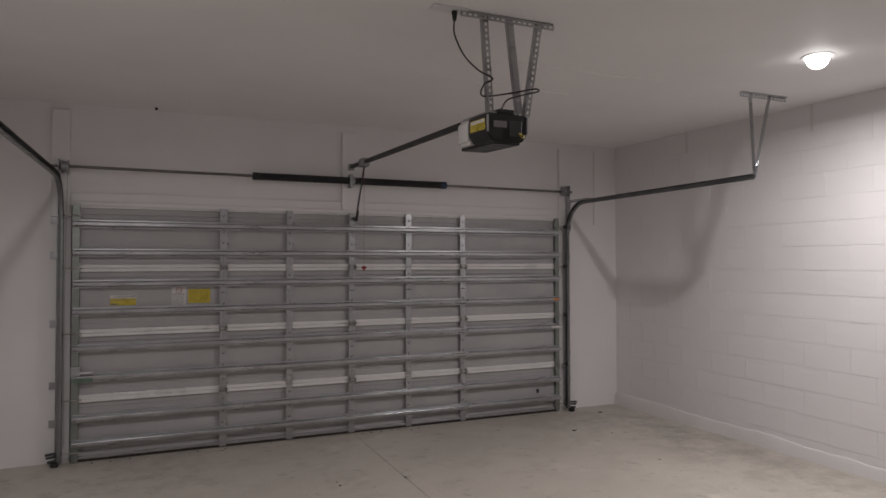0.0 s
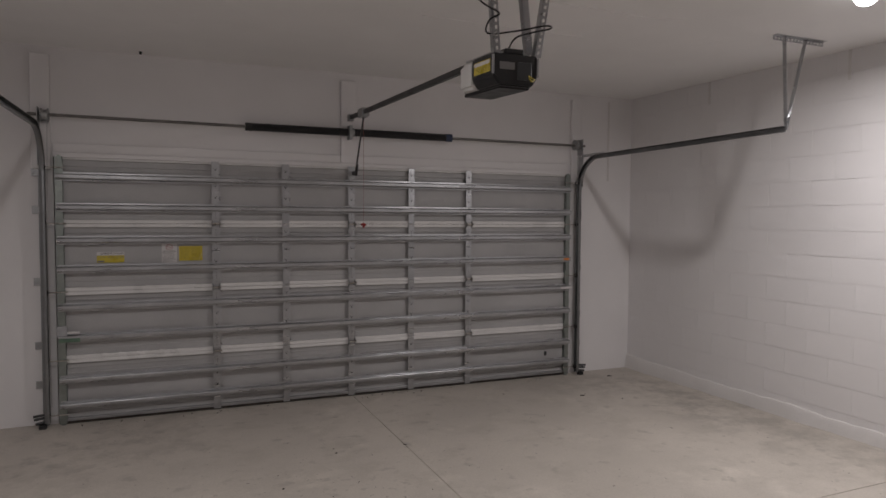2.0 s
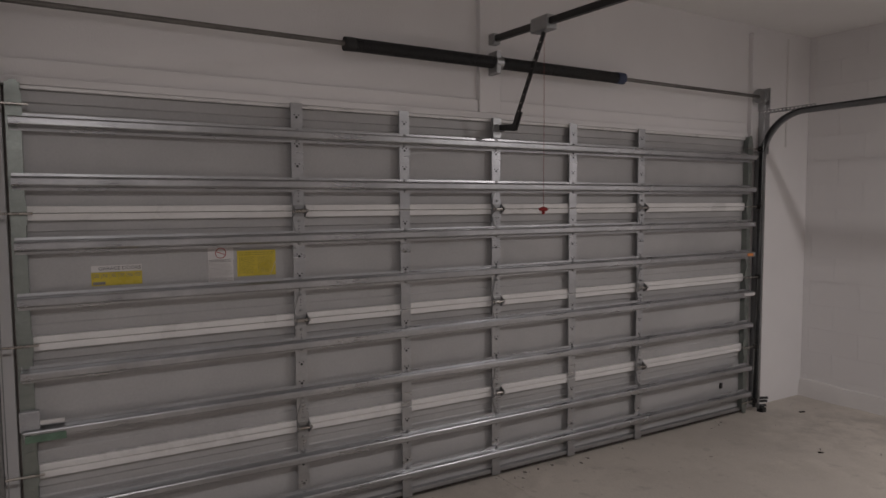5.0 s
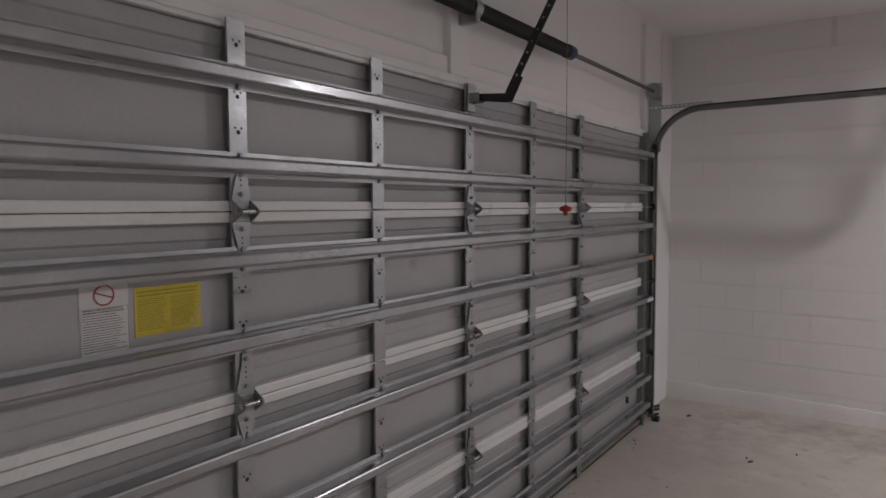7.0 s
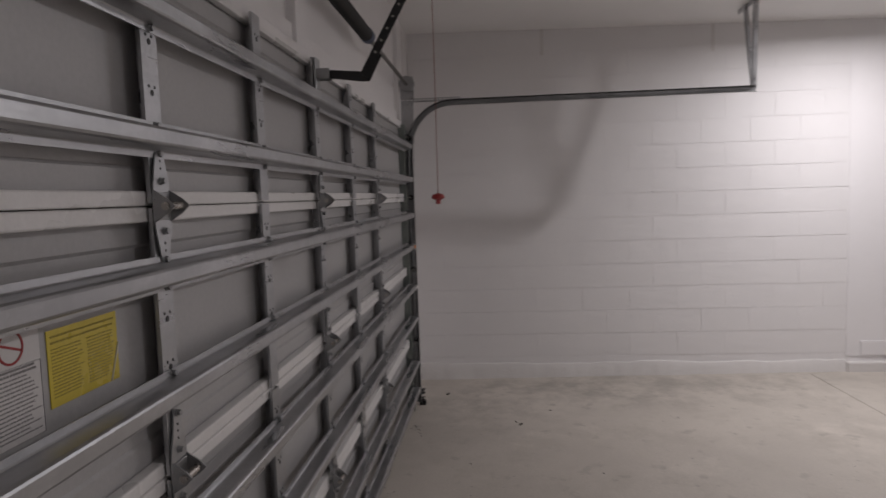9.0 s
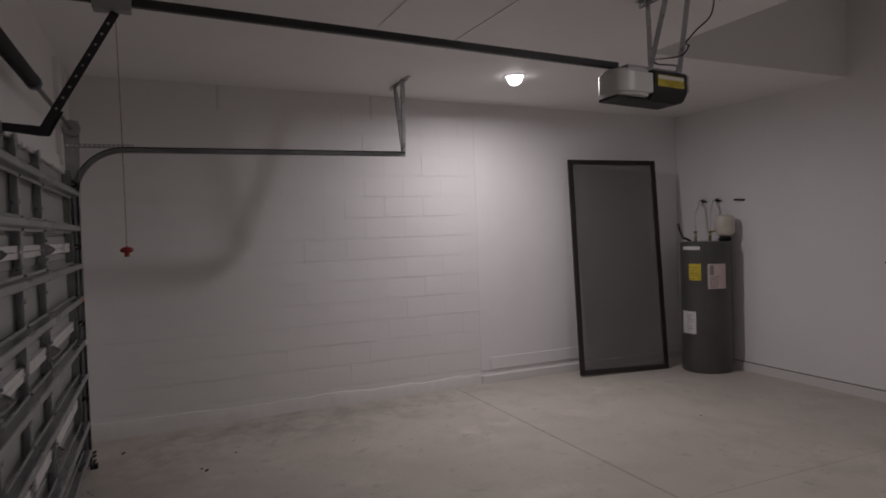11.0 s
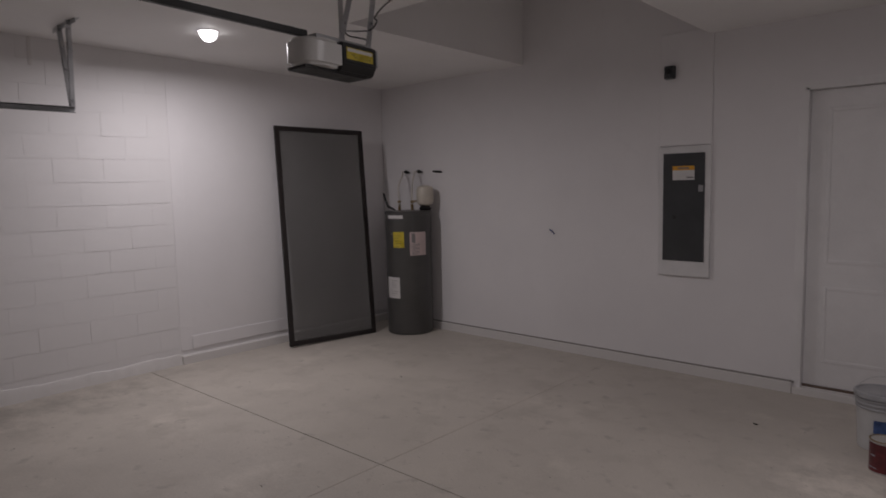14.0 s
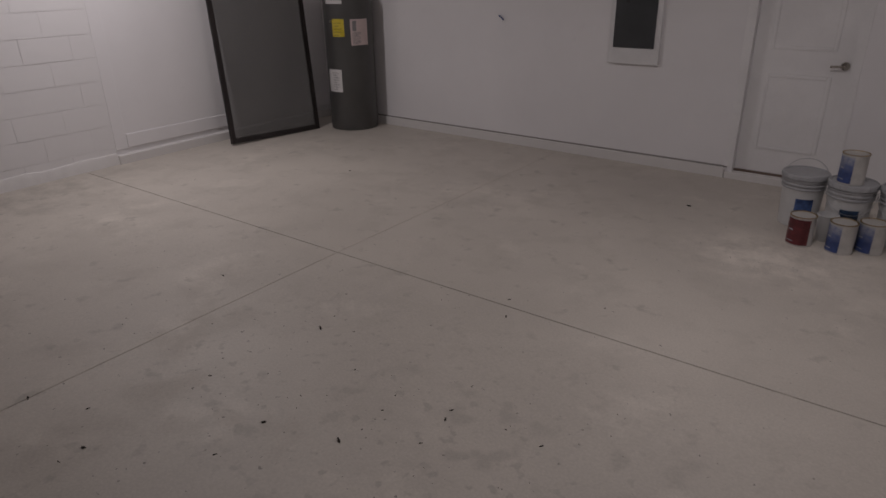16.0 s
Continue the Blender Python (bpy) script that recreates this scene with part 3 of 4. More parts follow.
    part("crease", bm, PAPER, y1, "crease of the peeling corner, its glare put in as pale colour")
    y1.location.z = -0.007
    w1 = sticker("sticker", 0.785, 0.906, 1.276, 1.455, PAPER, "white warning sticker with a red prohibition sign")
    bm = bmesh.new()
    ring = [(math.cos(2 * math.pi * k / 28), math.sin(2 * math.pi * k / 28)) for k in range(28)]
    for k in range(28):
        (c0, s0), (c1, s1) = ring[k], ring[(k + 1) % 28]
        prism(bm, [(0.845 + a * c, 1.424 + a * d) for a, c, d in ((0.026, c0, s0), (0.026, c1, s1), (0.0225, c1, s1), (0.0225, c0, s0))], "y", -0.0034, -0.0024)
    box(bm, (-0.025, -0.0034, -0.0018), (0.025, -0.0024, 0.0018), Matrix.Translation((0.845, 0, 1.424)) @ Matrix.Rotation(radians(20), 4, "Y"))
    part("prohibition_sign", bm, REDINK, w1)
    bm = bmesh.new()
    for i in range(17):
        words(bm, 0.792, 0.900, 1.388 - i * 0.0063, 0.0036 if i < 2 else 0.0021, 0.25)
    for a, b in (((0.787, 1.277), (0.7878, 1.394)), ((0.9042, 1.277), (0.905, 1.394)), ((0.7878, 1.277), (0.9042, 1.2778)), ((0.7878, 1.3932), (0.9042, 1.394))):
        box(bm, (a[0], -0.0030, a[1]), (b[0], -0.0024, b[1]))
    part("print_line", bm, GREYINK, w1)
    w1.location.z = -0.014
    o1 = sticker("sticker", 0.290, 0.495, 1.285, 1.345, YELLOW, "yellow maker's sticker with six boxes")
    bm = bmesh.new()
    box(bm, (0.290, -0.0022, 1.347), (0.495, -0.0006, 1.375))
    part("sticker_head", bm, PAPER, o1)
    lettering("title", "GARAGE DOORS", 0.0225, Matrix.Translation((0.405, -0.0026, 1.361)) @ FACING_IN, INK, o1)
    bm = bmesh.new()
    for i in range(6):
        x = 0.295 + i * 0.034
        box(bm, (x, -0.0032, 1.315), (x + 0.001, -0.0024, 1.343))
        for r in range(3):
            box(bm, (x + 0.004, -0.0032, 1.335 - r * 0.006), (x + 0.026, -0.0024, 1.337 - r * 0.006))
    box(bm, (0.296, -0.0032, 1.290), (0.345, -0.0024, 1.303))
    part("print_line", bm, GREYINK, o1)
    return door


# ------------------------------------------------------------------ tracks, spring, operator
def perforated_angle(bm, p0, p1, leg1, leg2, w=0.032, th=0.0025, holes=True):
    """An angle iron from p0 to p1, one leg drilled, with real gaps."""
    p0, p1 = Vector(p0), Vector(p1)
    d = p1 - p0
    L = d.length
    d.normalize()
    a = Vector(leg1).normalized()
    a = (a - d * a.dot(d)).normalized()
    b = Vector(leg2)
    b = (b - d * b.dot(d) - a * b.dot(a)).normalized()
    def bx(u0, u1, v0, v1, s0, s1):
        m = Matrix((( *a, 0), (*b, 0), (*d, 0), (0, 0, 0, 1))).transposed()
        box(bm, (u0, v0, s0), (u1, v1, s1), Matrix.Translation(p0) @ m)
    bx(0, th, 0, w, 0, L)
    if not holes:
        bx(0, w, 0, th, 0, L)
        return
    bx(0, w * 0.34, 0, th, 0, L)
    bx(w * 0.72, w, 0, th, 0, L)
    n = max(2, int(L / 0.032))
    for i in range(n + 1):
        s = (L - 0.012) * i / n
        bx(w * 0.34, w * 0.72, 0, th, s, s + 0.014)

TRACK = sheet([(-0.020, 0.020), (-0.004, 0.021), (0.013, 0.016), (0.017, 0.0), (0.013, -0.016), (-0.004, -0.021), (-0.020, -0.020)], 0.0025)

def build_track(x, s, z_top, end_y, tag):
    """One side's door track: upright, bend and level run, hung from the ceiling at its end."""
    t = thing("door_track", (0.012, 0, 0), "galvanised garage door track hung from the ceiling", "door track", "garage door tracks")
    y0, r = -0.066, 0.34
    path = [(x, y0, -0.01), (x, y0, 0.8), (x, y0, z_top - r)]
    for k in range(1, 13):
        a = math.pi / 2 * k / 12
        path.append((x, y0 - r * (1 - math.cos(a)), z_top - r + r * math.sin(a)))
    path += [(x, -1.4, z_top + 0.0), (x, end_y, z_top)]
    bm = bmesh.new()
    up = [p for p in path[:3]]
    sweep(bm, up, (s, 0, 0), TRACK)
    part("upright_track", bm, TRACKSTEEL, t)
    bm = bmesh.new()
    sweep(bm, path[2:], (s, 0, 0), TRACK)
    part("level_track", bm, TRACKSTEEL, t, smooth=True)
    bm = bmesh.new()
    prism(bm, sheet([(x + s * 0.022, -0.055), (x + s * 0.022, YD - 0.014), (x + s * 0.040, YD - 0.014)], 0.003), "z", 0.0, z_top - 0.32)
    part("jamb_angle", bm, TRACKSTEEL, t)
    for z in (0.30, 0.62, 1.14, 1.72, 2.02):
        bm = bmesh.new()
        box(bm, (min(x + s * 0.02, x + s * 0.085), YD - 0.021, z - 0.03), (max(x + s * 0.02, x + s * 0.085), YD - 0.016, z + 0.03))
        rod(bm, (x + s * 0.07, YD - 0.02, z), (x + s * 0.07, YD - 0.032, z), 0.008, 6)
        part("jamb_bracket", bm, GALV2, t)
    # flag bracket, brace to the level run
    bm = bmesh.new()
    box(bm, (min(x + s * 0.02, x + s * 0.024), -0.10, z_top - 0.30), (max(x + s * 0.02, x + s * 0.024), YD - 0.03, z_top + 0.02))
    part("flag_bracket", bm, GALV, t)
    bm = bmesh.new()
    perforated_angle(bm, (x + s * 0.022, YD - 0.035, z_top + 0.018), (x + s * 0.022, -0.46, z_top + 0.018), (0, 0, 1), (s, 0, 0), 0.026)
    part("brace", bm, GALV, t)
    # hanger
    zc = ceil_z(end_y)
    bm = bmesh.new()
    perforated_angle(bm, (x - s * 0.132, end_y, zc - 0.001), (x + s * 0.363, end_y, zc - 0.001), (0, 0, -1), (0, -1, 0), 0.034)
    part("ceiling_angle", bm, GALV, t)
    for dx in (-0.02, 0.19):
        bm = bmesh.new()
        perforated_angle(bm, (x + s * 0.02, end_y + 0.02, z_top), (x + s * dx, end_y + 0.02, zc - 0.004), (1, 0, 0), (0, -1, 0), 0.030, holes=True)
        part("hanger", bm, GALV, t)
    # floor end clamp, dark
    bm = bmesh.new()
    for z in (0.01, 0.045, 0.07):
        rod(bm, (x + s * 0.02, -0.07, z), (x + s * (0.07 + z * 0.3), -0.10, z), 0.011, 8)
    box(bm, (min(x, x + s * 0.05), -0.12, -0.034), (max(x, x + s * 0.05), -0.07, 0.0))
    part("bottom_clamp", bm, BLACK, t)
    return t

def build_spring():
    z, y = 2.468, -0.065
    t = thing("torsion_spring", (0, 0, 0), "black torsion spring on a steel shaft over the garage door", "torsion spring")
    bm = bmesh.new()
    rod(bm, (-0.16, y, z + 0.006), (5.03, y, z - 0.006), 0.0127, 14)
    part("shaft", bm, STEEL, t, "steel shaft", True)
    bm = bmesh.new()                                    # spring coils as fine rings
    prof = []
    n = 230
    for side, (x0, x1) in enumerate(((1.525, 2.41), (2.47, 3.42))):
        path = [(x0 + (x1 - x0) * i / n, y, z) for i in range(n + 1)]
        rings = []
        for i in range(n + 1):
            r = 0.0335 + (0.0022 if i % 2 else -0.0006)
            rings.append([bm.verts.new((path[i][0], y + r * math.cos(2 * math.pi * k / 14), z + r * math.sin(2 * math.pi * k / 14))) for k in range(14)])
        for a, b in zip(rings, rings[1:]):
            for k in range(14):
                j = (k + 1) % 14
                bm.faces.new((a[k], a[j], b[j], b[k]))
    part("coil", bm, BLACK, t, "black oiled steel coil", True)
    for x, r, w, mt in ((1.515, 0.036, 0.028, BLACK), (3.425, 0.038, 0.032, BLUEPAINT), (2.44, 0.042, 0.025, GALV2)):
        bm = bmesh.new()
        rod(bm, (x - w, y, z), (x + w, y, z), r, 16)
        part("cone", bm, mt, t, smooth=True)
    part("centre_bracket", bevelled((2.415, -0.10, 2.40), (2.445, YD - 0.04, 2.53), 0.003), GALV2, t)
    for x, s in ((-0.065, -1), (4.96, 1)):
        bm = bmesh.new()
        c = x - s * 0.03
        lathe(bm, [(0.018, -0.03), (0.055, -0.03), (0.055, -0.024), (0.045, -0.020), (0.045, 0.012), (0.058, 0.016), (0.058, 0.022), (0.018, 0.026)], seg=24)
        bmesh.ops.transform(bm, matrix=Matrix.Translation((c, y, z)) @ Matrix.Rotation(math.pi / 2, 4, "Y"), verts=bm.verts[:])
        part("cable_drum", bm, GALV2, t, "cast cable drum", True)
        part("bearing_plate", bevelled((x + s * 0.02 - 0.003, -0.11, 2.36), (x + s * 0.02 + 0.003, YD - 0.038, 2.53), 0.002), GALV, t)
        bm = bmesh.new()
        cable(bm, [(c - s * 0.02, y - 0.05, z), (c - s * 0.0, y - 0.02, 1.4), (c, y + 0.01, 0.12)], 0.002, 6, 3)
        part("lift_cable", bm, GALV2, t)
    return t

def build_operator():
    t = thing("door_operator", (0, 0, 0), "black garage door opener with a frosted lens hung from the ceiling", "door opener")
    x0, x1, yr, yf, z0, z1 = 2.302, 2.544, -3.295, -2.845, 2.286, 2.446
    ys = -3.055
    # black motor head with cut lower corners
    bm = bmesh.new()
    o = [(x0, z0 + 0.055), (x0 + 0.035, z0 + 0.008), (x1 - 0.035, z0 + 0.008), (x1, z0 + 0.055), (x1, z1), (x0, z1)]
    prism(bm, o, "y", yr, ys)
    bmesh.ops.bevel(bm, geom=bm.edges[:], offset=0.008, segments=2, affect="EDGES")
    body = part("motor_head", bm, BLACK, t, "black plastic motor head", True)
    bm = bmesh.new()                                      # frosted wrap-round lens
    o = []
    for k in range(13):
        a = math.pi * k / 12
        o.append(((x0 + x1) / 2 + (x1 - x0) / 2 * math.copysign(abs(math.cos(a)) ** 0.45, math.cos(a)), ys + 0.002 + (yf - ys) * math.sin(a) ** 0.55))
    prism(bm, o, "z", z0 + 0.017, z1 - 0.005)
    bmesh.ops.bevel(bm, geom=[e for e in bm.edges if abs(e.verts[0].co.z - e.verts[1].co.z) < 1e-4], offset=0.018, segments=3, affect="EDGES")
    part("lens", bm, LENS, t, "frosted white light lens", True)
    part("base_pan", bevelled((x0 + 0.05, yr + 0.03, z0), (x1 - 0.03, yf - 0.012, z0 + 0.018), 0.005), BLACK, t)
    part("chassis", bevelled((x0 + 0.03, yr + 0.03, z1 - 0.006), (x1 - 0.03, ys + 0.14, z1 + 0.018), 0.004), GALV2, t)
    part("top_cap", bevelled((x0 + 0.07, yr + 0.01, z1), (x0 + 0.17, yr + 0.09, z1 + 0.028), 0.008), BLACK, t)
    lab = part("label", bevelled((x0 - 0.0015, yr + 0.03, z1 - 0.085), (x0 + 0.001, ys - 0.03, z1 - 0.025), 0.0004, 1), YELLOW, t, "yellow warning label")
    bm = bmesh.new()
    box(bm, (x0 - 0.0024, yr + 0.035, z1 - 0.046), (x0 - 0.0016, ys - 0.035, z1 - 0.029))
    part("label_head", bm, PAPER, lab)
    bm = bmesh.new()
    for i in range(4):
        box(bm, (x0 - 0.0024, yr + 0.04, z1 - 0.056 - i * 0.007), (x0 - 0.0016, ys - 0.05 - 0.01 * i, z1 - 0.053 - i * 0.007))
    part("print_line", bm, FAINT, lab)
    lab = part("label", bevelled((x0 + 0.035, yr - 0.0015, z1 - 0.075), (x0 + 0.115, yr + 0.001, z1 - 0.04), 0.0004, 1), GREYINK, t, "grey rating label")
    part("terminal_panel", bevelled((x0 + 0.13, yr - 0.004, z1 - 0.12), (x0 + 0.205, yr + 0.004, z1 - 0.035), 0.003), PANELGREY, t)
    part("side_strip", bevelled((x0 - 0.003, yr - 0.003, z0 + 0.06), (x0 + 0.006, yr + 0.008, z1 - 0.01), 0.001), LID, t)
    part("side_strip", bevelled((x1 - 0.006, yr - 0.003, z0 + 0.06), (x1 + 0.003, yr + 0.008, z1 - 0.01), 0.001), LID, t)
    bm = bmesh.new()
    cable(bm, [(x1 - 0.02, yr - 0.005, z1 - 0.11), (x1 - 0.045, yr - 0.02, z1 - 0.125), (x1 - 0.06, yr - 0.015, z0 + 0.06), (x1 - 0.03, yr - 0.006, z0 + 0.05)], 0.0025)
    part("aerial_wire", bm, YELLOW, t)
    for piece in [o for o in bpy.data.objects if o.parent and (o.parent == t or o.parent.parent == t)]:
        for v in piece.data.vertices:
            v.co.z += 0.055 * (v.co.y + 3.32)          # the head hangs in line with the sloping rail
    # rail to the header
    bm = bmesh.new()
    sweep(bm, [(2.443, -0.02, 2.612), (2.425, -2.92, 2.494)], (1, 0, 0), [(-0.016, -0.018), (0.016, -0.018), (0.016, 0.018), (-0.016, 0.018)])
    bmesh.ops.bevel(bm, geom=bm.edges[:], offset=0.004, segments=1, affect="EDGES")
    part("rail", bm, BLACK, t, "black steel rail")
    part("header_bracket", bevelled((2.418, -0.06, 2.578), (2.468, YD - 0.036, 2.64), 0.003), GALV2, t)
    tr = part("trolley", bevelled((2.408, -0.56, 2.550), (2.478, -0.42, 2.625), 0.006), GALV2, t, "steel trolley")
    # bent arm
    bm = bmesh.new()
    sweep(bm, [(2.44, -0.50, 2.545), (2.435, -0.235, 2.075)], (1, 0, 0), [(-0.003, -0.016), (0.003, -0.016), (0.003, 0.016), (-0.003, 0.016)])
    part("arm", bm, BLACK, t, "black drilled steel arm")
    bm = bmesh.new()
    prism(bm, [(-0.255, 2.055), (-0.225, 2.055), (-0.085, 2.075), (-0.085, 2.105), (-0.235, 2.092), (-0.275, 2.165), (-0.305, 2.15)], "x", 2.441, 2.447)
    part("curved_arm", bm, BLACK, t, "black bent arm end")
    for k in range(9):
        bm = bmesh.new()
        f = 0.1 + 0.09 * k
        p = Vector((2.4365, -0.50 + 0.265 * f, 2.545 - 0.47 * f))
        rod(bm, (p.x - 0.0052, p.y, p.z), (p.x + 0.0052, p.y, p.z), 0.005, 8)
        part("arm_bolt", bm, NICKEL, t)
    bm = bmesh.new()
    cable(bm, [(2.44, -0.50, 2.54), (2.44, -0.502, 2.1), (2.44, -0.50, 1.625)], 0.0013, 6, 4)
    part("release_cord", bm, CORD, t, "thin dull red release cord")
    bm = bmesh.new()
    lathe(bm, [(0.003, -0.032), (0.009, -0.030), (0.0095, -0.017), (0.023, -0.011), (0.026, -0.005), (0.021, 0.004), (0.008, 0.008), (0.003, 0.011)], (2.44, -0.50, 1.615), 20)
    part("release_handle", bm, REDINK, t, "red plastic release handle", True)
    # hanging bracket
    yb = -3.318
    zc = ceil_z(yb)
    bm = bmesh.new()
    perforated_angle(bm, (2.135, yb, zc - 0.001), (2.700, yb, zc - 0.001), (0, 0, -1), (0, 1, 0), 0.036)
    part("ceiling_angle", bm, GALV, t, "drilled galvanised angle")
    for xa, xb in ((2.32, 2.265), (2.54, 2.60)):
        bm = bmesh.new()
        perforated_angle(bm, (xa, yb + 0.05, z1 + 0.005), (xb, yb + 0.01, zc - 0.004), (1, 0, 0), (0, 1, 0), 0.034)
        part("hanger", bm, GALV, t, "drilled galvanised angle")
    bm = bmesh.new()
    perforated_angle(bm, (2.52, yb + 0.09, z1 + 0.02), (2.42, yb + 0.02, zc - 0.01), (1, 0, 0), (0, 1, 0), 0.034, holes=False)
    part("brace", bm, GALV, t)
    # cord to the ceiling socket
    bm = bmesh.new()
    cable(bm, [(2.110, yb + 0.02, zc - 0.05), (2.110, yb + 0.02, zc - 0.13), (2.155, yb, zc - 0.24), (2.245, yb + 0.02, zc - 0.30), (2.325, yb + 0.01, zc - 0.34),
               (2.285, yb + 0.03, zc - 0.37), (2.295, yb + 0.07, zc - 0.42), (2.435, yb + 0.05, zc - 0.40), (2.575, yb + 0.01, zc - 0.37), (2.585, yb - 0.02, zc - 0.39),
               (2.485, yb - 0.02, zc - 0.42), (2.405, yb + 0.0, zc - 0.45), (2.385, yb + 0.04, z1 + 0.01)], 0.0042)
    part("power_cord", bm, BLACK, t, "black power cord", True)
    bm = bmesh.new()
    rod(bm, (2.110, yb + 0.02, zc - 0.012), (2.110, yb + 0.02, zc - 0.06), 0.016, 12, 0.009)
    part("plug", bm, BLACK, t)
    sock = thing("ceiling_socket", (2.080, yb + 0.02, zc), "white power socket on the ceiling", "power socket")
    part("cover_plate", bevelled((-0.10, -0.04, -0.008), (0.10, 0.04, -0.0005), 0.003), WHITE, sock)
    return t


# ------------------------------------------------------------------ ceiling fittings
def build_downlight(x, y, glow):
    t = thing("downlight", (x, y, ceil_z(y)), "round white recessed ceiling light, switched on", "ceiling light", "recessed lights")
    bm = bmesh.new()
    lathe(bm, [(0.085, -0.0005), (0.094, -0.003), (0.092, -0.007), (0.078, -0.008), (0.074, -0.004), (0.074, -0.0008)], seg=40)
    part("trim_ring", bm, WHITE, t, smooth=True)
    # the flat diffuser is drawn as a deep dome to give its glare's outline
    bm = bmesh.new()
    lathe(bm, [(0.002, -0.082), (0.018, -0.080), (0.035, -0.073), (0.049, -0.061), (0.060, -0.045), (0.067, -0.026), (0.070, -0.008), (0.070, -0.001), (0.002, -0.0008)], seg=40)
    part("diffuser", bm, glow, t, "glowing diffuser, deepened to the round shape of its glare", True)


# ------------------------------------------------------------------ things by the back and right walls
def build_screen_panel():
    t = thing("screen_panel", (5.320, -5.245, 0.0), "tall black-framed insect screen panel leaning on the wall", "screen panel", "", -7.3)
    # own plane: u along the wall (towards the garage door), v up, slight lean and sideways tilt
    w, h = 1.095, 2.36
    lean, tilt = math.asin(0.240 / h), -math.atan2(0.042, h)
    m = Matrix.Rotation(lean, 4, "Y") @ Matrix.Rotation(-tilt, 4, "X") @ Matrix.Translation((0, 0, w / 2 * math.sin(abs(tilt))))
    def bar(name, u0, u1, v0, v1):
        bm = bmesh.new()
        box(bm, (-0.016, u0, v0), (0.016, u1, v1))
        bmesh.ops.bevel(bm, geom=bm.edges[:], offset=0.004, segments=2, affect="EDGES")
        bmesh.ops.transform(bm, matrix=m, verts=bm.verts[:])
        part(name, bm, FRAME, t, "black aluminium frame bar")
    f = 0.052
    bar("frame_bar", -w / 2, -w / 2 + f, 0, h)
    bar("frame_bar", w / 2 - f, w / 2, 0, h)
    bar("frame_bar", -w / 2 + f, w / 2 - f, 0, f)
    bar("frame_bar", -w / 2 + f, w / 2 - f, h - f, h)
    bm = bmesh.new()
    box(bm, (-0.0012, -w / 2 + f - 0.004, f - 0.004), (0.0012, w / 2 - f + 0.004, h - f + 0.004))
    bmesh.ops.transform(bm, matrix=m, verts=bm.verts[:])
    part("insect_mesh", bm, MESH, t, "fine grey see-through mesh")

def curved_label(bm, r, a0, a1, z0, z1, lift=0.0015, n=8):
    rows = []
    for rr in (r + lift, r):
        rows.append([[bm.verts.new((rr * math.cos(a0 + (a1 - a0) * i / n), rr * math.sin(a0 + (a1 - a0) * i / n), z)) for i in range(n + 1)] for z in (z0, z1)])
    (b0, t0), (b1, t1) = rows
    for i in range(n):
        bm.faces.new((b0[i], b0[i + 1], t0[i + 1], t0[i]))
        bm.faces.new((b1[i + 1], b1[i], t1[i], t1[i + 1]))
        bm.faces.new((t0[i], t0[i + 1], t1[i + 1], t1[i]))
        bm.faces.new((b0[i + 1], b0[i], b1[i], b1[i + 1]))
    for i in (0, n):
        bm.faces.new((b0[i], t0[i], t1[i], b1[i]))

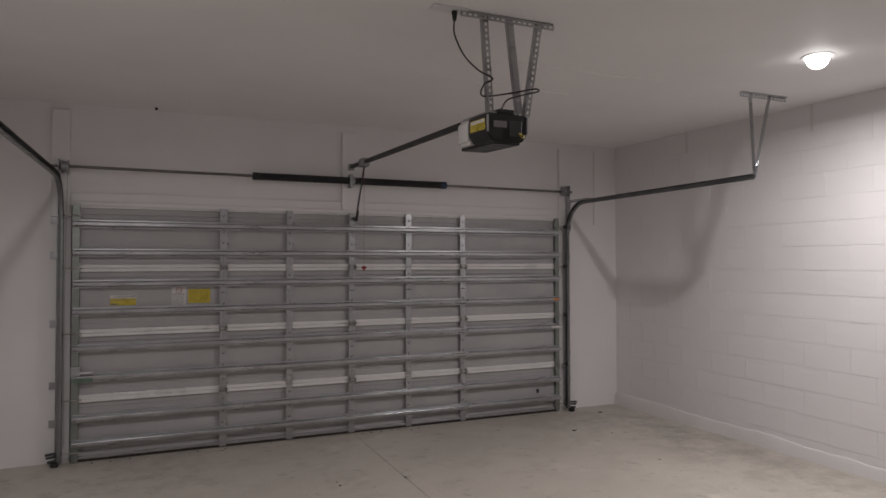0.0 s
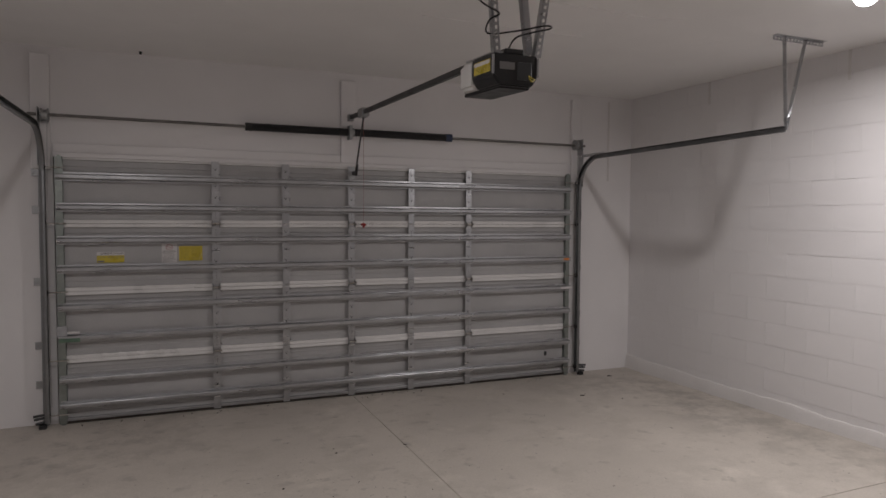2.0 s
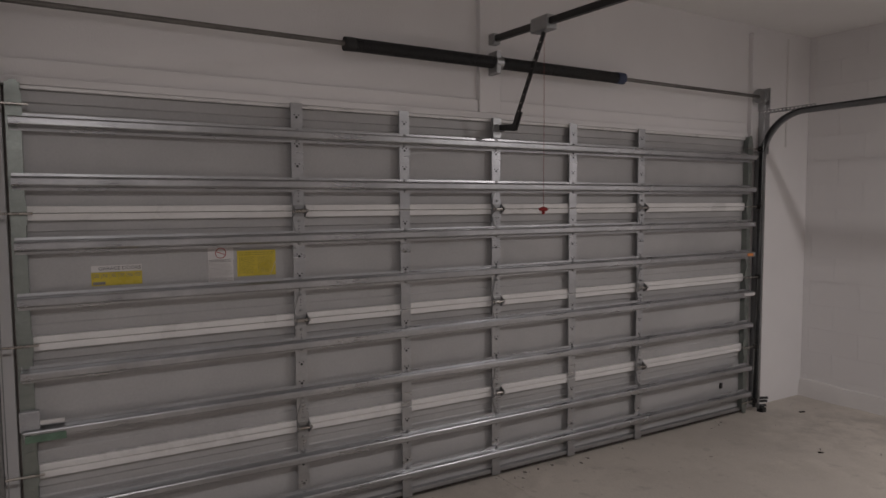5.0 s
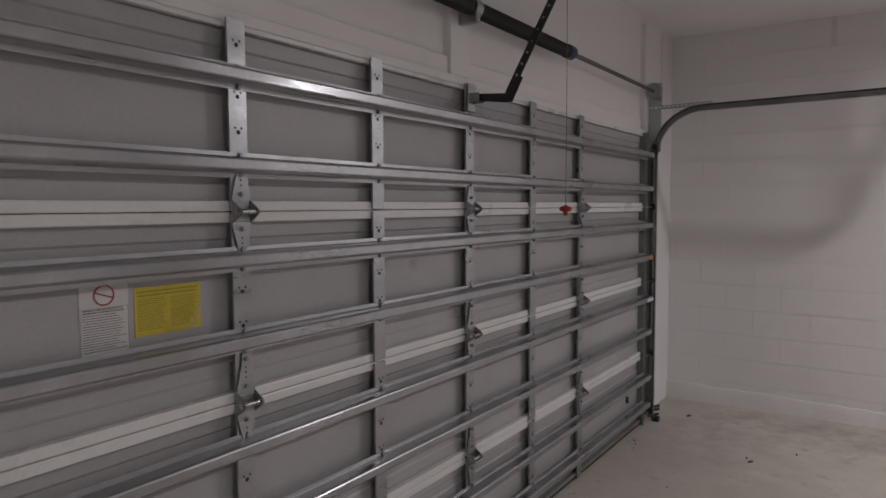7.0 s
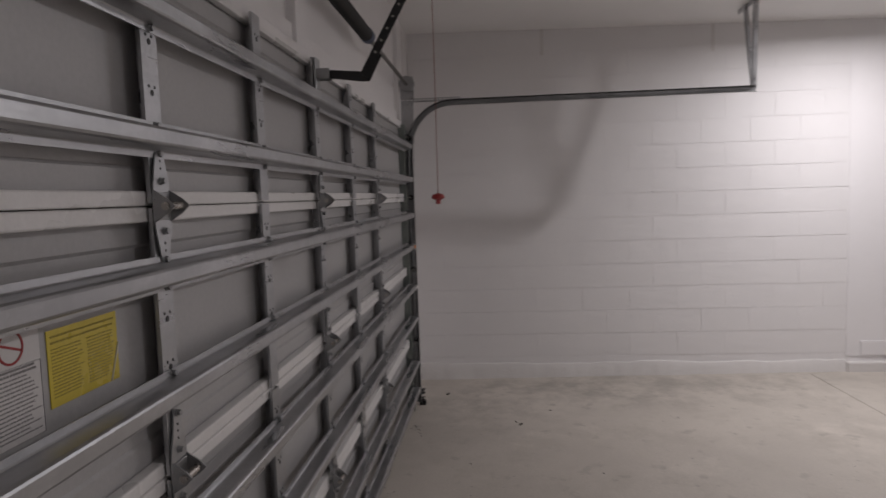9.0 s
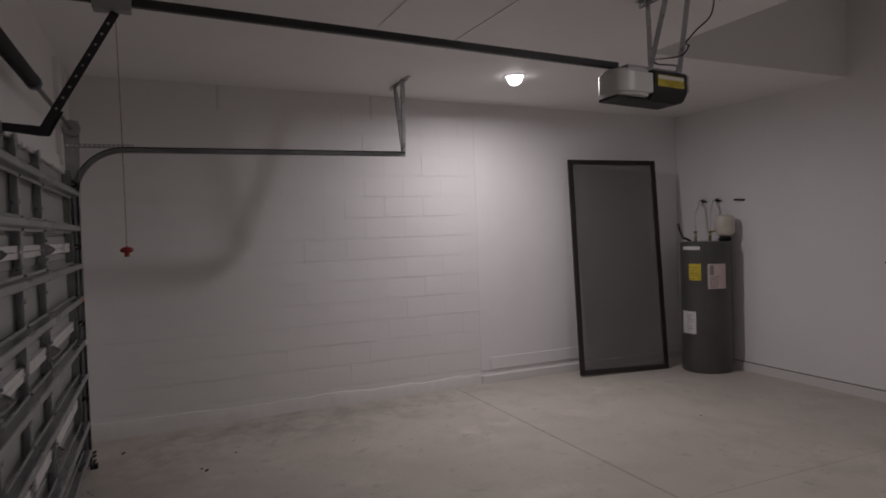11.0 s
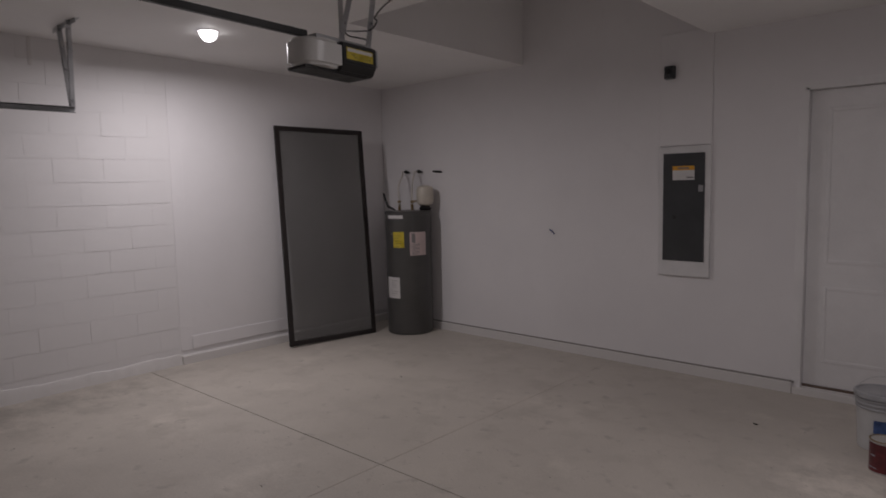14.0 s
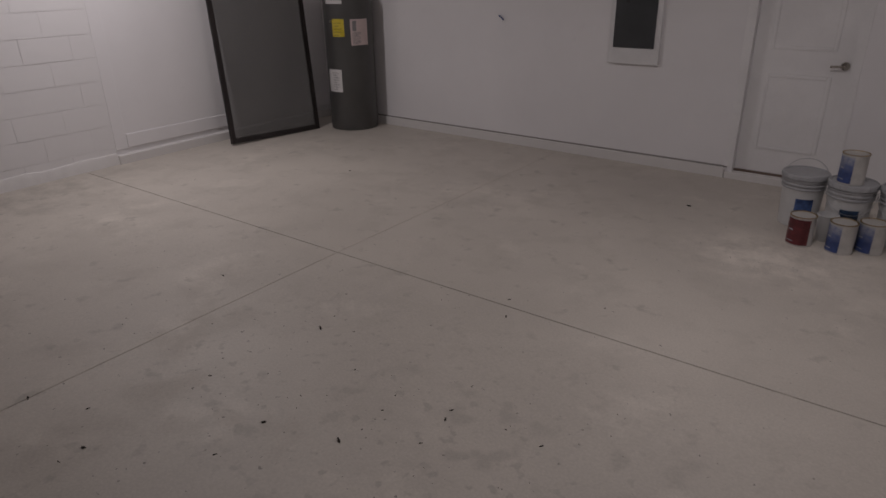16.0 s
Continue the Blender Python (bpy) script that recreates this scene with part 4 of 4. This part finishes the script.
def build_water_heater():
    cx, cy, r, h = 4.995, -6.116, 0.265, 1.415
    t = thing("water_heater", (cx, cy, 0), "tall dark grey electric water heater standing in the corner", "water heater")
    bm = bmesh.new()
    lathe(bm, [(r - 0.02, 0.0), (r - 0.004, 0.004), (r, 0.02), (r, h - 0.045), (r + 0.004, h - 0.042), (r + 0.004, h - 0.012), (r - 0.01, h), (0.02, h + 0.006)], seg=56)
    part("tank", bm, TANK, t, "dark grey enamelled jacket", True)
    face = math.atan2(5.36, -5.35)           # towards the middle of the room
    def lab(name, da, wid, z0, z1, mat, label):
        bm = bmesh.new()
        a = face + da
        curved_label(bm, r, a - wid / 2 / r, a + wid / 2 / r, z0, z1)
        return part(name, bm, mat, t, label, True)
    def fine_print(on, a0, a1, z0, pitch, count, mat):
        """Lines of print on a label; their ends are ragged."""
        for i in range(count):
            bm = bmesh.new()
            curved_label(bm, r + 0.0018, face + a0, face + a0 + (a1 - a0) * (0.6 + 0.4 * math.sin(i * 2.1) ** 2), z0 + i * pitch, z0 + i * pitch + 0.006, n=4)
            part("print_line", bm, mat, on)
    energy = lab("label", -0.44, 0.135, 1.005, 1.184, YELLOW, "yellow energy label")
    fine_print(energy, -0.64, -0.26, 1.02, 0.03, 5, FAINT)
    guide = lab("label", 0.44, 0.20, 0.915, 1.18, PINK, "pale pink instruction label")
    fine_print(guide, 0.13, 0.53, 0.928, 0.014, 9, GREYINK)
    bm = bmesh.new()
    curved_label(bm, r + 0.0018, face + 0.14, face + 0.30, 1.06, 1.165)
    part("printed_block", bm, GREYINK, guide)
    wiring = lab("label", -0.78, 0.19, 0.424, 0.664, PAPER, "white wiring label")
    fine_print(wiring, -0.86, -0.52, 0.45, 0.025, 8, GREYINK)
    lab("label", -0.61, 0.21, 1.333, 1.385, PAPER, "white maker's plate")
    bm = bmesh.new()
    rod(bm, (r * math.cos(face - 0.75), r * math.sin(face - 0.75), 1.16), ((r + 0.02) * math.cos(face - 0.75), (r + 0.02) * math.sin(face - 0.75), 1.16), 0.012, 12)
    part("drain_plug", bm, NICKEL, t)
    # pipes up to the wall
    wy = YB - cy
    for dx, dy, wx, nm in ((0.12, 0.02, 0.30, "hot_pipe"), (-0.04, -0.03, 0.085, "cold_pipe")):
        bm = bmesh.new()
        cable(bm, [(dx, dy, h), (dx, dy, h + 0.10), ((2 * dx + wx) / 3, dy - 0.05, h + 0.28), ((dx + 2 * wx) / 3, wy + 0.14, 1.82), (wx, wy + 0.08, 1.862), (wx, wy + 0.005, 1.868)], 0.011)
        part(nm, bm, PEX, t, "pale plastic pipe", True)
        bm = bmesh.new()
        rod(bm, (dx, dy, h), (dx, dy, h + 0.07), 0.016, 12)
        part("fitting", bm, BRASS, t)
        bm = bmesh.new()
        rod(bm, (dx, dy, h + 0.085), (dx, dy, h + 0.115), 0.019, 12)
        part("fitting", bm, BRASS, t)
        bm = bmesh.new()
        rod(bm, (wx, wy + 0.004, 1.868), (wx, wy + 0.02, 1.868), 0.022, 14)
        part("escutcheon", bm, BLACK, t)
        bm = bmesh.new()
        rod(bm, (wx - 0.06, wy + 0.02, 1.862), (wx + 0.01, wy + 0.05, 1.87), 0.010, 8)
        part("stub_valve", bm, BLACK, t)
    bm = bmesh.new()
    rod(bm, (-0.28, wy + 0.012, 1.852), (-0.15, wy + 0.012, 1.862), 0.011, 10)
    part("stub_out", bm, BLACK, t)
    bm = bmesh.new()
    cable(bm, [(-0.04, -0.03, h + 0.10), (-0.08, -0.06, h + 0.11), (-0.12, -0.10, h + 0.10)], 0.010)
    part("branch_pipe", bm, BRASS, t)
    bm = bmesh.new()
    lathe(bm, [(0.03, 0.0), (0.085, 0.025), (0.10, 0.06), (0.10, 0.19), (0.085, 0.225), (0.02, 0.245)], (-0.155, -0.13, h + 0.045), 28)
    part("expansion_tank", bm, CREAM, t, "cream expansion tank", True)
    bm = bmesh.new()
    lathe(bm, [(0.06, 0.0), (0.075, 0.02), (0.05, 0.05)], (-0.155, -0.13, h + 0.002), 20)
    part("tank_foot", bm, BLACK, t, "", True)
    bm = bmesh.new()
    cable(bm, [(0.13, 0.08, h), (0.18, 0.08, h + 0.025), (0.25, 0.08, h + 0.05), (0.29, 0.08, h + 0.12), (0.32, 0.08, h + 0.20)], 0.013)
    part("conduit", bm, BLACK, t, "black flexible conduit", True)

def build_electric_panel():
    t = thing("electric_panel", (1.857, YB, 0.866), "recessed electric panel with a dark grey door in a white surround", "electric panel")
    part("surround", bevelled((-0.226, -0.005, 0.0), (0.224, 0.030, 1.12), 0.005), WHITE, t, "white surround")
    d = part("panel_door", bevelled((-0.181, 0.026, 0.135), (0.181, 0.040, 1.064), 0.004), PANELGREY, t, "dark grey steel door")
    l = part("label", bevelled((-0.095, 0.0402, 0.835), (0.095, 0.0412, 0.955), 0.0004, 1), PAPER, d, "white and orange warning label")
    bm = bmesh.new()
    box(bm, (-0.095, 0.0414, 0.918), (0.095, 0.0420, 0.955))
    ob = part("label_band", bm, AMBER, d)
    bm = bmesh.new()
    box(bm, (-0.085, 0.0414, 0.850), (-0.03, 0.0420, 0.862))
    part("print_line", bm, GREYINK, d)
    bm = bmesh.new()
    box(bm, (-0.05, 0.0422, 0.930), (0.05, 0.0428, 0.944))
    part("heading_bar", bm, GREYINK, d)
    part("latch", bevelled((-0.172, 0.040, 0.735), (-0.132, 0.050, 0.79), 0.003), LID, d, "pale grey latch")
    part("knock_out", bevelled((0.06, 0.0395, 0.50), (0.09, 0.0425, 0.53), 0.001), INK, d)
    structure("trim_panel_chase", bevelled((1.630, YB - 0.01, 1.994), (2.086, YB + 0.014, 2.95), 0.008), WALL)

def build_house_door():
    dx0, dx1, top = 0.190, 0.945, 2.39
    fr = bmesh.new()
    box(fr, (dx0 - 0.0, YB - 0.2, 0.0), (dx0 + 0.03, YB + 0.004, top))
    box(fr, (dx1 - 0.03, YB - 0.2, 0.0), (dx1, YB + 0.004, top))
    box(fr, (dx0, YB - 0.2, top - 0.03), (dx1, YB + 0.004, top))
    structure("door_1_frame", fr, DOORPAINT)
    cs = bmesh.new()
    box(cs, (dx0 - 0.035, YB - 0.002, 0.08), (dx0 + 0.012, YB + 0.006, top + 0.03))
    box(cs, (dx1 - 0.012, YB - 0.002, 0.08), (dx1 + 0.035, YB + 0.006, top + 0.03))
    box(cs, (dx0 + 0.012, YB - 0.002, top - 0.012), (dx1 - 0.012, YB + 0.006, top + 0.03))
    structure("trim_door_casing", cs, DOORPAINT)
    structure("trim_door_sill", bevelled((dx0 - 0.02, YB - 0.2, -0.01), (dx1 + 0.02, YB + 0.03, 0.055), 0.005), CURB)
    th = bmesh.new()
    box(th, (dx0 + 0.03, YB - 0.19, 0.055), (dx1 - 0.03, YB - 0.05, 0.070))
    structure("trim_threshold", th, DARKWOOD)
    yd = YB - 0.068                                   # the leaf's face
    leaf = bmesh.new()
    x0, x1, z0, z1 = dx0 + 0.032, dx1 - 0.032, 0.072, top - 0.033
    box(leaf, (x0, yd - 0.04, z0), (x1, yd, z1))
    door = tagged(link_mesh("door_1", leaf, DOORPAINT), "closed white two-panel door to the house", "door", "", "structure")
    for pz0, pz1 in ((0.26, 0.86), (1.04, top - 0.17)):
        px0, px1 = x0 + 0.115, x1 - 0.115
        for a, b in (((px0, pz0), (px0 + 0.030, pz1)), ((px1 - 0.030, pz0), (px1, pz1)), ((px0 + 0.030, pz0), (px1 - 0.030, pz0 + 0.030)), ((px0 + 0.030, pz1 - 0.030), (px1 - 0.030, pz1))):
            part("panel_moulding", bevelled((a[0], yd - 0.004, a[1]), (b[0], yd + 0.006, b[1]), 0.0055), DOORPAINT, door)
    bm = bmesh.new()
    kx, kz = x0 + 0.045, 0.945
    rod(bm, (kx, yd, kz), (kx, yd + 0.012, kz), 0.030, 20)
    rod(bm, (kx, yd + 0.01, kz), (kx, yd + 0.05, kz), 0.011, 12)
    part("door_rose", bm, NICKEL, door, "satin nickel rose", True)
    bm = bmesh.new()
    cable(bm, [(kx, yd + 0.05, kz), (kx + 0.03, yd + 0.055, kz), (kx + 0.06, yd + 0.052, kz - 0.003), (kx + 0.09, yd + 0.05, kz - 0.004)], 0.009)
    part("door_handle", bm, NICKEL, door, "satin nickel lever handle", True)

def build_wall_fittings():
    t = thing("sensor_box", (1.990, YB, 2.622), "small dark grey sensor on the wall", "sensor")
    part("body", bevelled((-0.045, 0.008, -0.055), (0.045, 0.060, 0.055), 0.010), PANELGREY, t)
    bm = bmesh.new()
    rod(bm, (0, 0.058, 0.005), (0, 0.072, 0.005), 0.026, 18)
    part("eye", bm, BLACK, t, smooth=True)
    t = thing("wire_stub", (3.205, YB, 1.21), "short blue wire stub out of the wall", "wire")
    bm = bmesh.new()
    cable(bm, [(0.03, -0.004, 0.015), (0.02, 0.02, 0.018), (-0.02, 0.04, 0.002), (-0.045, 0.045, -0.018)], 0.007)
    part("wire", bm, BLUE, t)
    t = thing("opener_button", (0.005, YB, 1.505), "black wall button panel with a white key", "wall button")
    part("backplate", bevelled((-0.04, 0.0, -0.06), (0.04, 0.016, 0.06), 0.004), BLACK, t)
    part("key", bevelled((-0.022, 0.015, -0.005), (0.022, 0.024, 0.045), 0.004), WHITE, t, "white key")
    t = thing("ceiling_cover_plate", (2.44, -3.80, ceil_z(-3.80)), "flat round white ceiling cover plate", "cover plate")
    bm = bmesh.new()
    lathe(bm, [(0.03, -0.012), (0.082, -0.010), (0.088, -0.005), (0.088, -0.0005)], seg=32)
    part("cover", bm, CEIL, t, smooth=True)
    t = thing("ceiling_hook", (0.66, -0.09, ceil_z(-0.09)), "small dark hook in the ceiling", "hook")
    bm = bmesh.new()
    rod(bm, (0, 0, -0.0002), (0, 0, -0.022), 0.014, 10, 0.009)
    part("hook", bm, BLACK, t)

def build_pail(x, y, label, mat, turn, bail):
    t = thing("paint_pail", (x, y, 0), label, "paint pail", "paint pails and cans", turn)
    w = 0.885
    bm = bmesh.new()
    lathe(bm, [(0.125 * w, 0.0), (0.132 * w, 0.004), (0.147 * w, 0.270), (0.147 * w, 0.300), (0.05, 0.300)], seg=40)
    part("bucket", bm, PAIL, t, "white plastic bucket", True)
    bm = bmesh.new()
    lathe(bm, [(0.1485 * w, 0.262), (0.1545 * w, 0.264), (0.1545 * w, 0.272), (0.1490 * w, 0.275), (0.1492 * w, 0.288), (0.1555 * w, 0.290), (0.1555 * w, 0.298), (0.1500 * w, 0.301),
               (0.1503 * w, 0.314), (0.1570 * w, 0.316), (0.1570 * w, 0.324), (0.1515 * w, 0.327), (0.1515 * w, 0.333)], seg=40)
    part("collar", bm, LID, t, "ribbed grey collar", True)
    bm = bmesh.new()
    lathe(bm, [(0.156 * w, 0.331), (0.163 * w, 0.333), (0.163 * w, 0.360), (0.159 * w, 0.366), (0.151 * w, 0.367), (0.147 * w, 0.358), (0.02, 0.357)], seg=40)
    lid = part("lid", bm, LID, t, "grey plastic lid", True)
    for k in range(16):
        a = 2 * math.pi * (k + 0.5) / 16
        m = Matrix.Rotation(a, 4, "Z") @ Matrix.Translation((0.163 * w, 0, 0.346))
        bm = bmesh.new()
        box(bm, (-0.002, -0.006, -0.012), (0.0025, 0.006, 0.011), m)
        part("lid_tab", bm, LID, lid)
    bm = bmesh.new()
    curved_label(bm, 0.143 * w, -0.42, 0.42, 0.095, 0.205, 0.003)
    part("label", bm, mat, t, "printed label", True)
    bm = bmesh.new()
    curved_label(bm, 0.1468 * w, -0.25, 0.25, 0.118, 0.124, 0.001)
    part("print_bar", bm, GREYPALE, t)
    bm = bmesh.new()
    if bail:
        pts = [(0, 0.165 * w * math.cos(math.pi * k / 8), 0.30 + 0.155 * math.sin(math.pi * k / 8)) for k in range(9)]
    else:
        pts = [(0.168 * w * math.sin(math.pi * k / 8), 0.165 * w * math.cos(math.pi * k / 8), 0.30 - 0.12 * math.sin(math.pi * k / 8)) for k in range(9)]
    cable(bm, pts, 0.002, 6, 4)
    part("bail", bm, GALV, t, "wire handle")
    return t

def build_can(x, y, z, label, mat, turn, span=(-1.3, 0.40)):
    t = thing("paint_can", (x, y, z), label, "paint can", "paint pails and cans", turn)
    r, h = 0.077, 0.190
    bm = bmesh.new()
    lathe(bm, [(r - 0.002, 0.0), (r, 0.002), (r, 0.006), (r - 0.002, 0.009), (r - 0.002, h - 0.012), (r + 0.001, h - 0.009), (r + 0.001, h - 0.002), (r - 0.003, h)], seg=36)
    part("body", bm, CANBODY, t, "white wrapped can", True)
    bm = bmesh.new()
    curved_label(bm, r - 0.0018, span[0], span[1], 0.010, h - 0.014, 0.0012, 14)
    part("label", bm, mat, t, "printed label", True)
    bm = bmesh.new()
    curved_label(bm, r - 0.0004, -0.75, -0.35, 0.100, 0.109, 0.0008)
    part("print_bar", bm, GREYPALE, t)
    bm = bmesh.new()
    curved_label(bm, r - 0.0004, -0.9, -0.2, 0.030, 0.035, 0.0008)
    part("print_line", bm, GREYPALE, t)
    bm = bmesh.new()
    lathe(bm, [(r - 0.006, h - 0.002), (r + 0.0015, h - 0.001), (r + 0.0015, h + 0.003), (r - 0.007, h + 0.003), (r - 0.011, h - 0.006)], seg=36)
    part("rim", bm, BRASS, t, "brass-coloured rim", True)
    bm = bmesh.new()
    lathe(bm, [(r - 0.0105, h - 0.010), (r - 0.0105, h - 0.003), (r - 0.020, h - 0.001), (r - 0.024, h - 0.006), (0.01, h - 0.006)], seg=36)
    part("lid", bm, CANBODY, t, "paint-smeared lid", True)
    return t

def build_cup(x, y):
    t = thing("paint_cup", (x, y, 0), "pale plastic mixing cup", "cup", "paint pails and cans")
    bm = bmesh.new()
    lathe(bm, [(0.045, 0.0), (0.047, 0.003), (0.060, 0.165), (0.064, 0.168), (0.064, 0.176), (0.058, 0.176), (0.056, 0.14)], seg=32)
    part("cup", bm, PAIL, t, smooth=True)

def build_debris():
    rng = random.Random(11)
    bm = bmesh.new()
    spots = [(4.506, -0.853, 0.026), (4.56, -0.82, 0.016), (5.25, -0.28, 0.028), (4.80, -1.08, 0.014), (3.83, -0.52, 0.012), (4.60, -1.97, 0.012), (3.68, -1.30, 0.011),
             (1.875, -2.671, 0.017), (0.964, -5.513, 0.020), (2.474, -1.535, 0.013), (1.959, -1.523, 0.013), (1.513, -2.028, 0.014), (1.19, -2.128, 0.017),
             (0.932, -2.468, 0.012), (0.947, -2.527, 0.011), (0.543, -2.554, 0.010), (1.174, -3.305, 0.013), (1.258, -3.471, 0.012), (3.727, -4.745, 0.014),
             (0.799, -3.677, 0.010), (1.958, -1.43, 0.009), (1.511, -1.80, 0.010), (1.973, -2.095, 0.009), (2.188, -1.652, 0.009), (0.924, -2.30, 0.009), (2.804, -2.756, 0.011)]
    for _ in range(70):
        spots.append((rng.gauss(1.2, 0.6), rng.gauss(-2.3, 0.45), rng.choice((0.003, 0.003, 0.004, 0.006))))
    for _ in range(50):
        spots.append((rng.uniform(0, 5.3), rng.uniform(-6.0, -0.25), rng.choice((0.003, 0.004, 0.006))))
    for _ in range(40):
        spots.append((rng.uniform(0.0, 4.9), rng.uniform(-0.16, -0.07), rng.choice((0.006, 0.01, 0.014))))
    for x, y, s in spots:
        if not (XL + 0.1 < x < 5.55 and YB + 0.2 < y < -0.06):
            continue
        a = rng.uniform(0, 6.28)
        m = Matrix.Translation((x, y, floor_z(y) - 0.001)) @ Matrix.Rotation(a, 4, "Z")
        el = rng.uniform(0.15, 0.45)
        o = [(s * math.cos(k * 1.256) * rng.uniform(0.7, 1.2), s * el * math.sin(k * 1.256) * rng.uniform(0.7, 1.2)) for k in range(5)]
        prism(bm, o, "z", 0.0, min(0.008, s * 0.35), m)
    tagged(link_mesh("floor_debris", bm, LEAF), "small dark chips and leaf crumbs scattered on the floor", "debris", "", "stuff")


# ------------------------------------------------------------------ put it together
wall_r = build_shell()
build_garage_door()
build_track(4.958, 1, 2.321, -2.63, "r")
build_track(-0.080, -1, 2.37, -2.63, "l")
build_spring()
build_operator()
for (lx, ly), glow in zip(LAMPS, GLOW):
    build_downlight(lx, ly, glow)
build_screen_panel()
build_water_heater()
build_electric_panel()
build_house_door()
build_wall_fittings()
build_pail(0.258, -5.595, "white paint pail with a grey lid and a blue label", PAILBLUE, 108, True)
build_pail(-0.027, -5.525, "white paint pail with a grey lid and a dark teal label", TEAL, 100, False)
build_pail(-0.317, -5.535, "white paint pail with a grey lid standing beside the others", PAIL, 95, False)
build_can(-0.007, -5.505, 0.358, "blue and white paint can standing on a pail lid", BLUE, 72)
build_can(0.172, -5.21, 0, "dark red paint can on the concrete floor", REDCAN, 82, (-1.5, 0.95))
build_can(-0.052, -5.21, 0, "blue and white paint can on the concrete floor", BLUE, 70)
build_can(-0.200, -5.305, 0, "deep blue paint can on the concrete floor", BLUE, 78)
build_cup(0.055, -5.35)
build_debris()

# ------------------------------------------------------------------ blocks of the right wall, one by one
def build_blocks():
    L, Hc, g = 0.406, 0.2032, 0.0012
    rng = random.Random(7)
    shared = {}
    def block_mesh(length, height, depth):
        key = (round(length, 3), round(height, 3))
        if key not in shared:
            shared[key] = []
            for _ in range(4):
                bm = bmesh.new()
                box(bm, (-depth, 0, 0), (0.005, length, height))
                for v in bm.verts:
                    if v.co.x < -0.001:
                        v.co.x += rng.uniform(-0.0009, 0.0009)
                bmesh.ops.bevel(bm, geom=[e for e in bm.edges if all(v.co.x < -0.001 for v in e.verts)], offset=0.0016, segments=2, affect="EDGES")
                bmesh.ops.recalc_face_normals(bm, faces=bm.faces[:])
                me = bpy.data.meshes.new("block")
                bm.to_mesh(me)
                bm.free()
                me.materials.append(BLOCK)
                shared[key].append(me)
        return rng.choice(shared[key])
    z = -0.0432
    k = 0
    y_end, y_start = -3.68, YD
    while z < 3.0:
        top = min(z + Hc, 3.03)
        y = -3.075 + (0.203 if k % 2 == 0 else 0.0)
        while y > y_end:
            y -= L
        while y < y_start:
            a, b = max(y, y_end), min(y + L, y_start)
            if b - a > 0.03 and top - z > 0.03:
                ob = new("block", block_mesh(b - a - 0.0004, top - z - 2 * g, 0.0029))
                ob.parent = wall_r
                ob.location = (XR + rng.uniform(-0.0003, 0.0006), a + 0.0002, z + g)
            y += L
        z += Hc
        k += 1

build_blocks()
